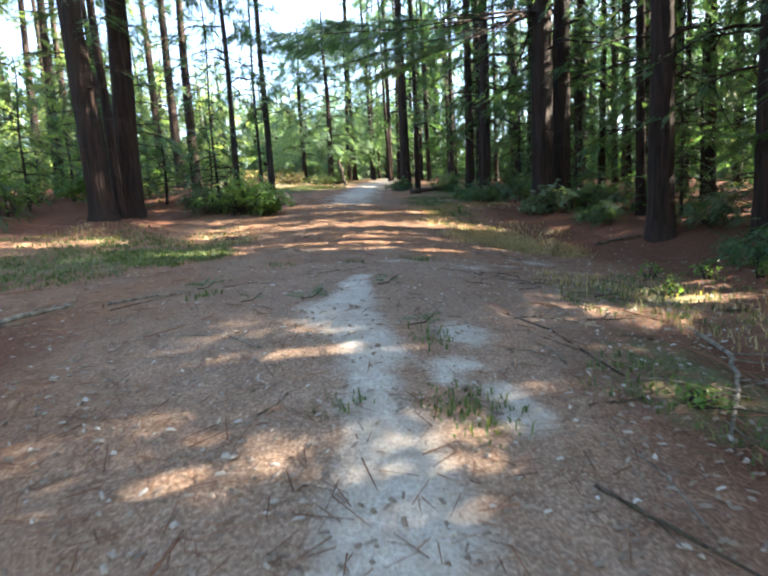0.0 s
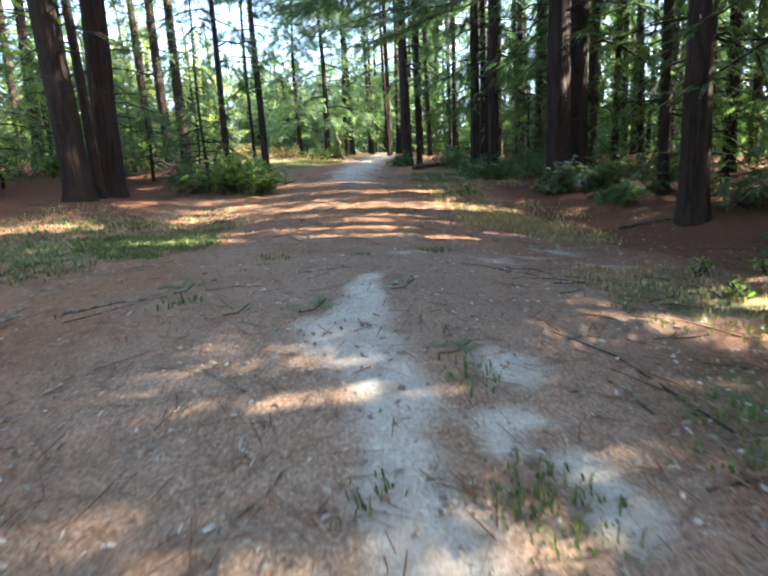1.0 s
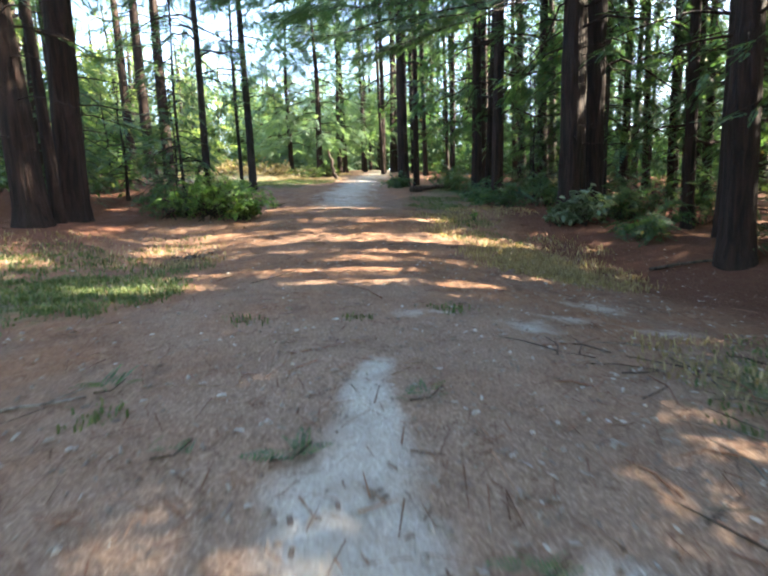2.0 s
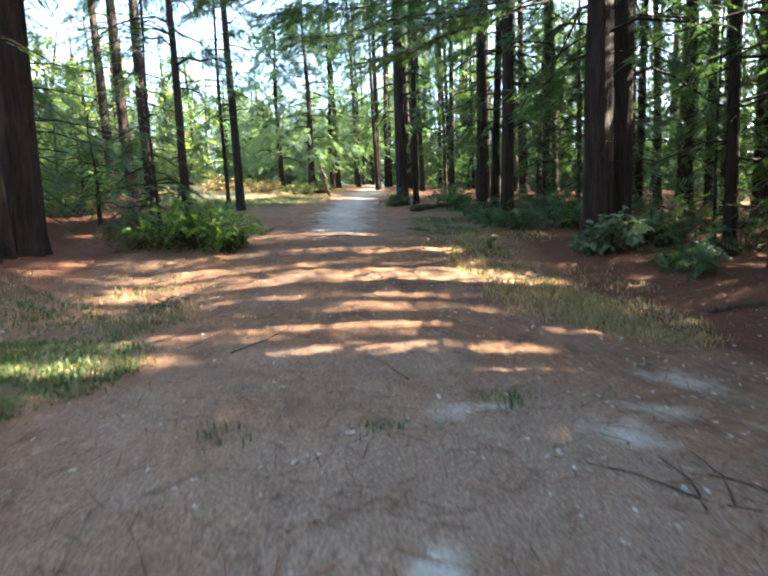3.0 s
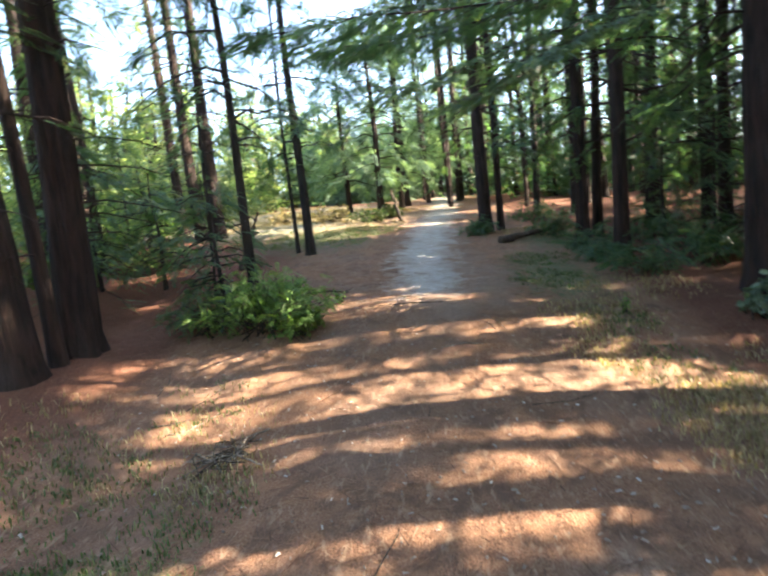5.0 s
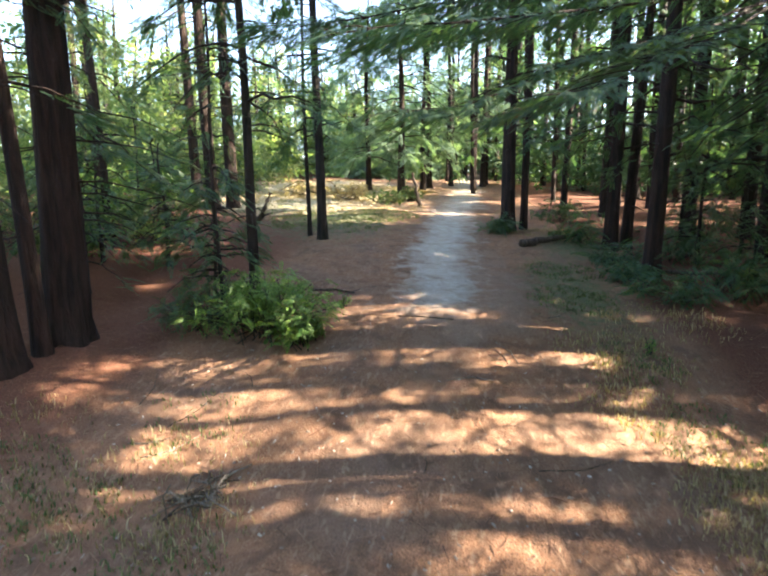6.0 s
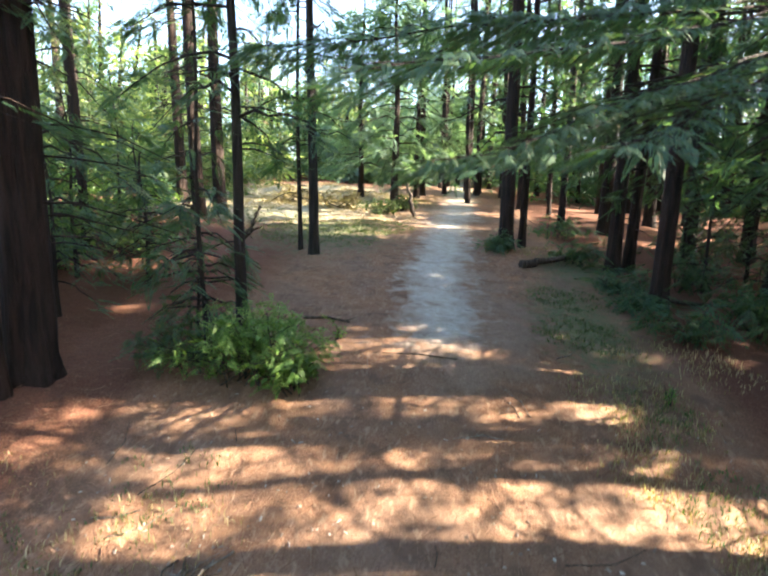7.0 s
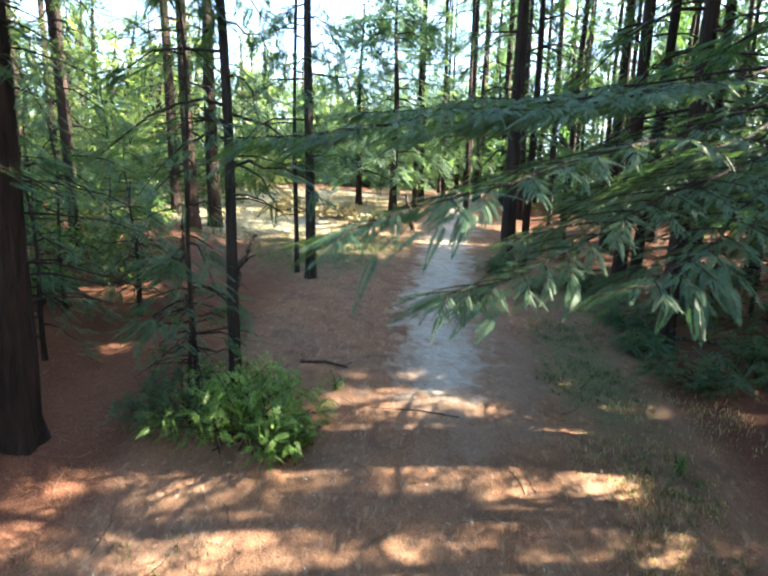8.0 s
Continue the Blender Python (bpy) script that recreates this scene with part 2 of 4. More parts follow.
def ground_material():
    m, t, b = material("forest_floor", 0.95)
    b.inputs["Specular IOR Level"].default_value = 0.15
    fine = noise_of(t, 55, 6)
    mid = noise_of(t, 7, 5, None, 0.4)
    broad = noise_of(t, 0.9, 4)
    litter = ramp(t, fine, ((0.25, (0.09, 0.05, 0.032)), (0.5, (0.2, 0.102, 0.059)), (0.75, (0.29, 0.18, 0.11))))
    litter = mixed(t, ramp(t, mid, ((0.45, (0, 0, 0)), (0.7, (0.6, 0.6, 0.6)))), litter, (0.245, 0.133, 0.076))
    litter = mixed(t, ramp(t, broad, ((0.45, (0, 0, 0)), (0.7, (0.55, 0.55, 0.55)))), litter, (0.15, 0.105, 0.08))
    litter = mixed(t, ramp(t, noise_of(t, 2.6, 6, None, 1.0), ((0.5, (0, 0, 0)), (0.68, (0.75, 0.75, 0.75)))), litter, (0.105, 0.062, 0.042))
    litter = mixed(t, ramp(t, noise_of(t, 16, 5, (1, 0.35, 1), 0.5), ((0.56, (0, 0, 0)), (0.72, (0.6, 0.6, 0.6)))), litter, (0.34, 0.23, 0.15))
    sand = ramp(t, fine, ((0.25, (0.27, 0.235, 0.2)), (0.5, (0.41, 0.365, 0.31)), (0.75, (0.54, 0.495, 0.435))))
    sand = mixed(t, ramp(t, mid, ((0.4, (0, 0, 0)), (0.62, (0.6, 0.6, 0.6)))), sand, (0.30, 0.24, 0.19))
    turf = ramp(t, fine, ((0.3, (0.05, 0.06, 0.03)), (0.55, (0.11, 0.115, 0.055)), (0.75, (0.22, 0.2, 0.11))))

    def mask(name, noise_socket, spread, lo=0.3, hi=0.72):
        a = t.nodes.new("ShaderNodeAttribute")
        a.attribute_name = name
        v = maths(t, "ADD", a.outputs["Fac"], maths(t, "MULTIPLY", maths(t, "SUBTRACT", noise_socket, 0.5), spread))
        return ramp(t, v, ((lo, (0, 0, 0)), (hi, (1, 1, 1))))

    dust = ramp(t, fine, ((0.25, (0.14, 0.095, 0.068)), (0.5, (0.235, 0.155, 0.108)), (0.72, (0.38, 0.28, 0.21))))
    col = mixed(t, mask("dust", broad, 1.0), litter, dust)
    duff = ramp(t, fine, ((0.25, (0.045, 0.023, 0.015)), (0.5, (0.112, 0.047, 0.028)), (0.75, (0.19, 0.095, 0.057))))
    col = mixed(t, mask("duff", maths(t, "ADD", maths(t, "MULTIPLY", broad, 0.6), maths(t, "MULTIPLY", mid, 0.4)), 1.0), col, duff)
    col = mixed(t, mask("turf", mid, 1.2), col, turf)
    straw = ramp(t, fine, ((0.25, (0.2, 0.17, 0.10)), (0.5, (0.36, 0.31, 0.2)), (0.75, (0.5, 0.45, 0.32))))
    col = mixed(t, mask("straw", mid, 1.0), col, straw)
    col = mixed(t, mask("sand", maths(t, "ADD", maths(t, "ADD", maths(t, "MULTIPLY", mid, 0.2), maths(t, "MULTIPLY", noise_of(t, 1.2, 3, None, 0.4), 0.35)), maths(t, "MULTIPLY", noise_of(t, 3.4, 7, None, 0.6), 0.45)), 1.7, 0.34, 0.72), col, sand)
    t.links.new(col, b.inputs["Base Color"])
    bump(t, b, maths(t, "ADD", fine, mid), 0.7, 0.018)
    return m


GROUND = ground_material()

# ---- ground ----


def blob(x, y, cx, cy, rx, ry):
    return np.exp(-((x - cx) / rx) ** 2 - ((y - cy) / ry) ** 2)


def trail_middle(y):
    """The gravel trail's centre line: straight to the gap between the trees, then bending off."""
    return -1.3 + 0.03 * y + 0.002 * np.clip(y - 24, 0, 40) ** 2 + 0.25 * np.sin(0.25 * y)


def sand_at(x, y):
    """Bare pale patches: a rut that wanders down the middle, worn plates beside it, and the gravel trail further on."""
    middle = np.interp(y, (1.2, 2.0, 2.4, 2.9, 3.55, 4.06, 4.85), (0.03, 0.04, -0.06, -0.14, -0.36, -0.27, -0.21))
    wide = np.interp(y, (0.0, 1.2, 2.0, 2.4, 2.9, 3.55, 4.06, 4.85), (0.42, 0.38, 0.3, 0.26, 0.33, 0.36, 0.2, 0.14))
    s = 0.92 * np.exp(-((x - middle - 0.04 * np.sin(5.3 * y)) / wide) ** 2) * fade(-y, -5.1, -4.7)
    for c in ((0.55, 3.02, 0.27, 0.27), (0.44, 2.56, 0.26, 0.11), (0.68, 2.31, 0.18, 0.13), (0.72, 2.08, 0.2, 0.2), (0.36, 2.39, 0.17, 0.11), (2.56, 6.2, 0.5, 0.22), (2.2, 7.15, 0.5, 0.4),
              (0.05, 6.2, 0.27, 0.25), (1.1, 6.0, 0.32, 0.28), (0.45, 6.3, 0.22, 0.12), (1.7, 6.4, 0.4, 0.25)):
        s = np.maximum(s, np.where(y > 4.5, 0.66, 0.92) * blob(x, y, *c))
    path = np.exp(-((x - trail_middle(y)) / 1.1) ** 2) * fade(y, 12.0, 14.2) * fade(-y, -70, -45)
    return np.maximum(s, 0.71 * path)


def duff_at(x, y):
    """Darker, redder needle bed under the trees, off the trodden ground."""
    left = fade(-x, 3.6, 5.6) * fade(y, 7.0, 10.0) * 0.9
    right = fade(x + 0.9 * fade(y, 7.0, 11.0), 2.6, 4.4) * 0.9
    return np.maximum(np.maximum(left, right), np.maximum(0.95 * blob(x, y, 2.5, 1.5, 1.5, 2.6), 0.7 * fade(-x, 1.6, 3.0) * fade(-y, -5.0, -3.0)))


def dust_at(x, y):
    return 0.74 * np.exp(-((x - 0.1) / 2.9) ** 2) * fade(-y, -9.5, -5.5) + 0.5 * np.exp(-((x + 0.6) / 1.6) ** 2) * fade(y, 9.5, 13.0)


def straw_at(x, y):
    return 0.85 * np.exp(-((x + 8.0) / 6.5) ** 2 - ((y - 30.0) / 7.5) ** 4)


def turf_at(x, y):
    s = np.maximum(0.75 * blob(x, y, -4.3, 6.6, 1.6, 1.1), 0.8 * blob(x, y, -3.2, 7.2, 0.9, 0.8))
    for c in ((-4.6, 22.0, 2.8, 4.0), (-7.5, 25.0, 3.6, 3.5), (2.6, 4.8, 0.9, 0.9), (1.9, 2.6, 0.6, 0.9), (1.5, 15.0, 1.1, 3.0), (2.6, 9.2, 0.7, 1.0), (2.6, 19.0, 1.4, 2.2)):
        s = np.maximum(s, 0.72 * blob(x, y, *c))
    return s


def ground_sheet():
    def steps(lo, hi, near_lo, near_hi, fine):
        near = np.arange(near_lo, near_hi, fine)
        out = np.geomspace(0.3, hi - near_hi, 26)
        back = np.geomspace(0.3, near_lo - lo, 26)
        return np.concatenate([near_lo - back[::-1], near, near_hi + out])

    xs, ys = steps(-400, 400, -9, 8, 0.09), steps(-400, 600, -1, 26, 0.09)
    gx, gy = np.meshgrid(xs, ys)
    r = np.random.default_rng(3)
    gz = height(gx, gy)
    near = (gx > -9) & (gx < 8) & (gy > -1) & (gy < 26)
    gz = gz + np.where(near, r.normal(0, 0.007, gx.shape), 0)
    v = np.stack([gx, gy, gz], -1).reshape(-1, 3)
    w = len(xs)
    i = (np.arange(len(ys) - 1)[:, None] * w + np.arange(w - 1)[None, :]).ravel()
    me = mesh_of("ground", v, np.stack([i, i + 1, i + w + 1, i + w], -1))
    for key, fn in (("sand", sand_at), ("turf", turf_at), ("dust", dust_at), ("duff", duff_at), ("straw", straw_at)):
        a = me.attributes.new(key, "FLOAT", "POINT")
        a.data.foreach_set("value", fn(*plan(v[:, 0], v[:, 1])).astype(np.float32))
    ob = part("ground", me, GROUND, smooth=True)
    tagged(ob, "brown needle litter floor with pale sandy trail", "ground", kind="structure")


ground_sheet()

# ---- trees ----


def frond(pairs, width, droop, long=0.36):
    """A flat spray of leaflets, one long along x."""
    v, f = [], []
    for i in range(pairs):
        t = (i + 0.6) / pairs
        for side in (-1, 1):
            ln = long * (1 - 0.65 * t) * (0.6 + 0.4 * min(1, 4 * t))
            base = np.array([t, 0, -droop * t * t])
            ang = radians(52 - 18 * t)
            d = np.array([math.cos(ang), side * math.sin(ang), -0.25])
            nrm = np.array([-d[1], d[0], 0.15])
            k = len(v)
            v += [base, base + 0.5 * ln * d + width * ln * nrm, base + ln * d, base + 0.5 * ln * d - width * ln * nrm]
            f.append([k, k + 1, k + 2, k + 3])
    k = len(v)
    v += [np.array([0.9, 0, -droop * 0.81]), np.array([1.0, 0.03, -droop]), np.array([1.15, 0, -droop * 1.2]), np.array([1.0, -0.03, -droop])]
    f.append([k, k + 1, k + 2, k + 3])
    return np.array(v), np.array(f)


FROND, FROND_MID, FROND_FAR, FEATHER = frond(8, 0.15, 0.22), frond(15, 0.10, 0.16, 0.32), frond(5, 0.24, 0.25), frond(24, 0.1, 0.1, 0.24)


def sprays(template, pos, heading, pitch, roll, size):
    """Many copies of a spray as one set of corners and quads."""
    v, f = template
    n = len(pos)
    ch, sh, cp, sp, cr, sr = np.cos(heading), np.sin(heading), np.cos(pitch), np.sin(pitch), np.cos(roll), np.sin(roll)
    x = np.stack([ch * cp, sh * cp, sp], -1)
    y0 = np.stack([-sh, ch, np.zeros(n)], -1)
    z0 = np.cross(x, y0)
    y = y0 * cr[:, None] + z0 * sr[:, None]
    z = np.cross(x, y)
    w = pos[:, None, :] + size[:, None, None] * (v[None, :, 0:1] * x[:, None] + v[None, :, 1:2] * y[:, None] + v[None, :, 2:3] * z[:, None])
    return w.reshape(-1, 3), (f[None] + (np.arange(n) * len(v))[:, None, None]).reshape(-1, 4)


def trunk_path(x, y, tall, lean, bend, seed):
    r = np.random.default_rng(seed)
    z = np.concatenate([[-0.25, 0.0, 0.12, 0.3, 0.6, 1.0], np.linspace(1.6, tall, 14)])
    k = z / tall
    ph = r.uniform(0, 6.28)
    px = x + lean[0] * z + bend * np.sin(2.4 * k * 3 + ph) * k
    py = y + lean[1] * z + bend * np.cos(2.1 * k * 3 + ph) * k
    return np.stack([px, py, z + height(x, y)], -1)


TREE_LABELS = {"redwood": "tall conifer with rough reddish brown bark and drooping green boughs",
               "slim": "slim young conifer with dark bark among the litter",
               "pale": "tall forest tree with dark trunk and pale sunlit foliage"}


def tree(px, py, thick, tall=17.0, low=3.0, reach=2.4, boughs=22, per=20, lean=(0, 0), bend=0.1, seed=0, look_of="redwood", leaf=None, bark=None, flute=0.05, size=0.5, stubs=8, roof=26, split=False):
    """One tree: fluted trunk, boughs of drooping sprays up to the height that is seen well, a coarser top, foliage left
    out to light the sun flecks.
    """
    r = np.random.default_rng(seed + 1000)
    x, y = on_site(px, py)
    thing = new("tree")
    thing.location = (x, y, float(height(x, y)))
    off = np.array(thing.location)
    path = trunk_path(x, y, tall, lean, bend, seed)
    z = path[:, 2] - path[1, 2]
    rad = thick / 2 * (1 - 0.78 * np.clip(z / tall, 0, 1)) * (1 + 0.4 * np.exp(-np.clip(z + 0.1, 0, 9) / 0.28)) + 0.004
    v, f = tube(path - off, rad, 18 if thick > 0.2 else 9, flute, seed)
    part("trunk", mesh_of("trunk", v, f), bark or BARK, thing, smooth=True)
    seen = min(tall - 1, 4.5 + 0.42 * max(4.0, py - 3.0))

    def at(h):
        return np.array([np.interp(h, z, path[:, i]) for i in range(3)])

    def bough(h, az, ln, n, template, scale):
        o, s = at(h), np.linspace(0, 1, 6)
        rise, sag = r.uniform(0.0, 0.28), r.uniform(0.35, 0.75)
        pts = o + np.stack([np.cos(az) * s * ln, np.sin(az) * s * ln, ln * (rise * s - sag * s * s)], -1)
        pts[1:] += r.normal(0, 0.03 * ln, (5, 3))
        wood = tube(pts - off, np.linspace(0.010 + 0.010 * ln, 0.004, len(pts)), 4, cap=False)
        u = 0.15 + 0.85 * np.sqrt(r.uniform(0, 1, n))
        q = np.stack([np.interp(u, s, pts[:, i]) for i in range(3)], -1) + r.normal(0, 0.06, (n, 3))
        az2 = az + r.choice((-1, 1), n) * r.uniform(0.25, 1.2, n)
        reach_out = scale * np.stack([np.cos(az2), np.sin(az2), np.full(n, -0.4)], -1)
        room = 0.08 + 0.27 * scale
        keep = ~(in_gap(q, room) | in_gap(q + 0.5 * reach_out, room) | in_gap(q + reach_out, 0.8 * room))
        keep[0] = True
        v, f = sprays(template, (q - off)[keep], az2[keep], r.normal(-0.32, 0.25, n)[keep], r.normal(0, 0.28, n)[keep], (scale * r.uniform(0.6, 1.25, n))[keep])
        return wood, (v, f)

    woods, leaves, whole = Pile(), Pile(), []
    for i in range(boughs):
        k = (i + r.uniform(0, 1)) / boughs
        h = low + (seen - low) * k
        ln = reach * (1 - 0.6 * (h / tall) ** 1.5) * r.uniform(0.55, 1.15)
        w, l = bough(h, i * 2.39996 + r.normal(0, 0.35), ln, max(4, int(per * ln / reach * (1.35 if split else 1))), FROND_MID if split else FROND, size * (0.78 if split else 1))
        if split:
            whole.append((w, l))
        else:
            woods.add(*w)
            leaves.add(*l)
    # coarse top boughs, mostly above the view, added to shade the floor
    for i in range(roof):
        h = seen + (tall - 0.3 - seen) * (i + r.uniform(0, 1)) / roof
        ln = reach * (1 - 0.8 * (h / tall) ** 2) * r.uniform(0.7, 1.2)
        w, l = bough(h, i * 2.39996, ln, 14 if split and tall < 12 else 9, FROND_MID if split and tall < 12 else FROND_FAR, 0.45 if split and tall < 12 else 1.1)
        woods.add(*w)
        leaves.add(*l)
    for i in range(stubs):  # dead snags below the crown
        h, az, ln = r.uniform(0.3, 1.25) * low, r.uniform(0, 6.28), r.uniform(0.2, 1.1) * (1.7 if stubs > 20 else 1)
        s = np.linspace(0, 1, 4)
        pts = at(h) + np.stack([np.cos(az) * s * ln, np.sin(az) * s * ln, ln * (0.1 * s - 0.3 * s * s) + r.normal(0, 0.03, 4) * s], -1)
        woods.add(*tube(pts - off, np.linspace(0.016, 0.004, 4), 4, cap=False))
    for w, l in whole:
        me = mesh_of("bough", np.concatenate([w[0], l[0]]), np.concatenate([w[1], l[1] + len(w[0])]))
        me.materials.append(bark or BARK)
        me.materials.append(leaf or NEEDLES)
        me.polygons.foreach_set("material_index", np.concatenate([np.zeros(len(w[1]), np.int32), np.ones(len(l[1]), np.int32)]))
        part("bough", me, None, thing)
    tagged(part("branchwood", woods.mesh("branchwood"), bark or BARK, thing), kind="stuff")
    tagged(part("crown", leaves.mesh("crown"), leaf or NEEDLES, thing), kind="stuff")
    return tagged(thing, TREE_LABELS[look_of], "tree", "forest trees")


# the trunks beside the trail, one by one
tree(-6.1, 10.5, 0.50, 18, 3.9, 2.0, 12, 16, (-0.05, 0.0), 0.1, 1, flute=0.1, stubs=22, split=True)
tree(-6.0, 11.05, 0.20, 13, 3.2, 1.6, 12, 16, (-0.03, 0.0), 0.08, 2, stubs=5, split=True)
tree(-6.05, 11.6, 0.52, 19, 4.2, 2.0, 12, 16, (0.02, 0.01), 0.1, 3, flute=0.1, stubs=22, split=True)
tree(4.2, 12.9, 0.56, 20, 3.4, 2.6, 30, 24, (0.0, 0.0), 0.06, 4, flute=0.08, stubs=20, split=True)
tree(4.8, 13.25, 0.50, 19, 3.2, 2.6, 28, 24, (0.01, 0.0), 0.06, 5, flute=0.07, stubs=14, split=True)
tree(5.3, 9.2, 0.44, 17, 3.0, 2.4, 18, 15, (0.0, 0.0), 0.08, 6, split=True)
tree(6.4, 8.0, 0.36, 17, 2.4, 2.4, 18, 15, (0.0, 0.0), 0.08, 7, split=True)
tree(6.2, 10.7, 0.36, 17, 2.4, 2.4, 18, 15, (0.0, 0.0), 0.08, 8, split=True)
tree(0.95, 21.2, 0.42, 17, 3.0, 2.8, 34, 24, (-0.01, 0.0), 0.1, 9, split=True)
tree(1.45, 21.4, 0.22, 14, 2.6, 2.2, 24, 20, (0.0, 0.0), 0.1, 10, split=True)
tree(3.4, 16.5, 0.34, 17, 2.4, 2.6, 36, 24, (0.01, 0.0), 0.1, 11, split=True)
tree(3.3, 19.0, 0.34, 17, 2.4, 2.6, 32, 24, (0.01, 0.0), 0.1, 12, split=True)
tree(3.8, 19.3, 0.26, 15, 2.4, 2.2, 28, 22, (0.03, 0.0), 0.1, 13, split=True)
tree(-11.3, 25.5, 0.40, 19, 3.5, 2.4, 24, 18, (-0.03, 0), 0.12, 14, "pale", NEEDLES_SUNLIT, stubs=34)
tree(-9.3, 22.8, 0.42, 19, 3.5, 2.4, 24, 20, (-0.03, 0), 0.12, 15, "pale", NEEDLES, stubs=34)
tree(-9.0, 23.8, 0.46, 19, 3.5, 2.4, 24, 20, (-0.01, 0), 0.12, 16, "pale", NEEDLES, stubs=34)
tree(-3.75, 12.65, 0.15, 10, 3.0, 1.6, 26, 16, (-0.02, 0.01), 0.1, 17, "slim", NEEDLES, BARK_GREY, roof=8, split=True)
tree(-4.2, 12.5, 0.06, 6, 1.0, 0.9, 18, 10, (-0.02, 0.0), 0.08, 18, "slim", NEEDLES, BARK_GREY, size=0.4, stubs=3, roof=4, split=True)
tree(-4.55, 12.95, 0.05, 2.6, 0.4, 0.95, 22, 12, (0.02, 0.0), 0.05, 27, "slim", NEEDLES, BARK_GREY, size=0.34, stubs=2, roof=4, split=True)
tree(-4.7, 19.1, 0.12, 10, 2.6, 1.4, 24, 14, (-0.01, 0), 0.08, 19, "slim", NEEDLES, BARK_GREY, roof=6, split=True)
tree(-4.25, 18.75, 0.25, 13, 2.8, 2.0, 34, 20, (-0.01, 0), 0.08, 20, "slim", NEEDLES, BARK_GREY, roof=10, split=True)
# these three get the leaf colour with haze mixed in
tree(-3.1, 29.3, 0.36, 9.5, 1.8, 2.8, 46, 30, (0, 0), 0.1, 21, leaf=NEEDLES_HAZED, roof=10, size=0.7)
tree(-4.9, 30.8, 0.3, 9.0, 1.5, 2.8, 42, 28, (0, 0), 0.1, 25, leaf=NEEDLES_HAZED, roof=10, size=0.7)
tree(-2.2, 32.0, 0.3, 9.0, 2.0, 2.6, 40, 26, (0, 0), 0.1, 26, leaf=NEEDLES_HAZED, roof=10, size=0.7)
tree(-16.5, 26.6, 0.40, 18, 3.0, 2.4, 26, 16, (-0.02, 0), 0.1, 22, "pale", NEEDLES_SUNLIT)
tree(-19.0, 29.0, 0.34, 18, 3.0, 2.4, 26, 16, (-0.02, 0), 0.1, 23, "pale", NEEDLES_SUNLIT)
tree(-14.5, 24.0, 0.34, 18, 3.0, 2.4, 26, 16, (0.0, 0), 0.1, 24, "pale", NEEDLES)
SPOTS = [(-6.1, 10.5), (-6.05, 11.6), (4.1, 12.9), (4.8, 13.2), (5.3, 9.2), (6.4, 8.0), (6.2, 10.7), (1.0, 21.2), (3.5, 16.2), (3.3, 19.0), (3.8, 19.3),
         (-11.3, 25.5), (-9.3, 22.8), (-9.0, 23.8), (-4.2, 18.8), (-3.1, 29.3), (-16.5, 26.6), (-19.0, 29.0), (-14.5, 24.0)]


def plant_wood(seed, count, x0, x1, y0, y1, gap, **kinds):
    """Scatters trees of one kind over a stretch of the plan, none closer than gap to another."""
    r = np.random.default_rng(seed)
    tries = made = 0
    while made < count and tries < 4000:
        tries += 1
        x, y = r.uniform(x0, x1), r.uniform(y0, y1)
        if 4 < x < 16 and (9.5 < y - 0.256 * x < 10.3 or 2.3 < y - 0.256 * x < 2.7):  # strips kept clear of trunks so the sun reaches the flecks
            continue
        if min(math.hypot(x - a, y - b) for a, b in SPOTS) < gap:
            continue
        SPOTS.append((x, y))
        tree(x, y, r.uniform(0.18, 0.42), r.uniform(15, 19), seed=seed * 500 + made, lean=(r.normal(0, 0.014), r.normal(0, 0.014)), **kinds)
        made += 1


plant_wood(31, 40, 6.3, 18, 3.5, 24, 1.5, low=1.8, reach=2.3, boughs=20, per=17, stubs=6, size=0.55, roof=36)
# unseen trees right of the start, added to block the sun there
plant_wood(32, 24, 4.6, 18, -5, 4, 1.5, low=3.2, reach=2.6, boughs=8, per=10, stubs=0, roof=56)
# outer belt added as shade, mostly coarse tops, against the low sun
plant_wood(37, 46, 18, 34, -6, 40, 2.2, low=1.8, reach=2.6, boughs=8, per=10, stubs=0, roof=30, size=0.9)
plant_wood(33, 28, 2.2, 16, 24, 38, 1.5, low=2.2, reach=2.0, boughs=18, per=14, stubs=3, roof=10, size=0.65)
plant_wood(34, 12, -2.6, 3, 31, 42, 1.3, low=2.4, reach=2.0, boughs=20, per=18, stubs=2, roof=8, size=0.7, leaf=NEEDLES_HAZED)
plant_wood(35, 20, -24, -8, 8, 26, 2.2, low=2.4, reach=2.2, boughs=16, per=15, stubs=4, look_of="pale", leaf=NEEDLES_SUNLIT, roof=3, size=0.55)
# unseen trees behind and left of the start, added to darken ground and trunks
plant_wood(36, 20, -14, 4, -18, -4, 2.6, low=3.0, reach=2.4, boughs=8, per=9, stubs=0, roof=24)
plant_wood(38, 18, -20, -7.5, -8, 7, 2.4, low=2.6, reach=2.3, boughs=10, per=10, stubs=2, roof=16)


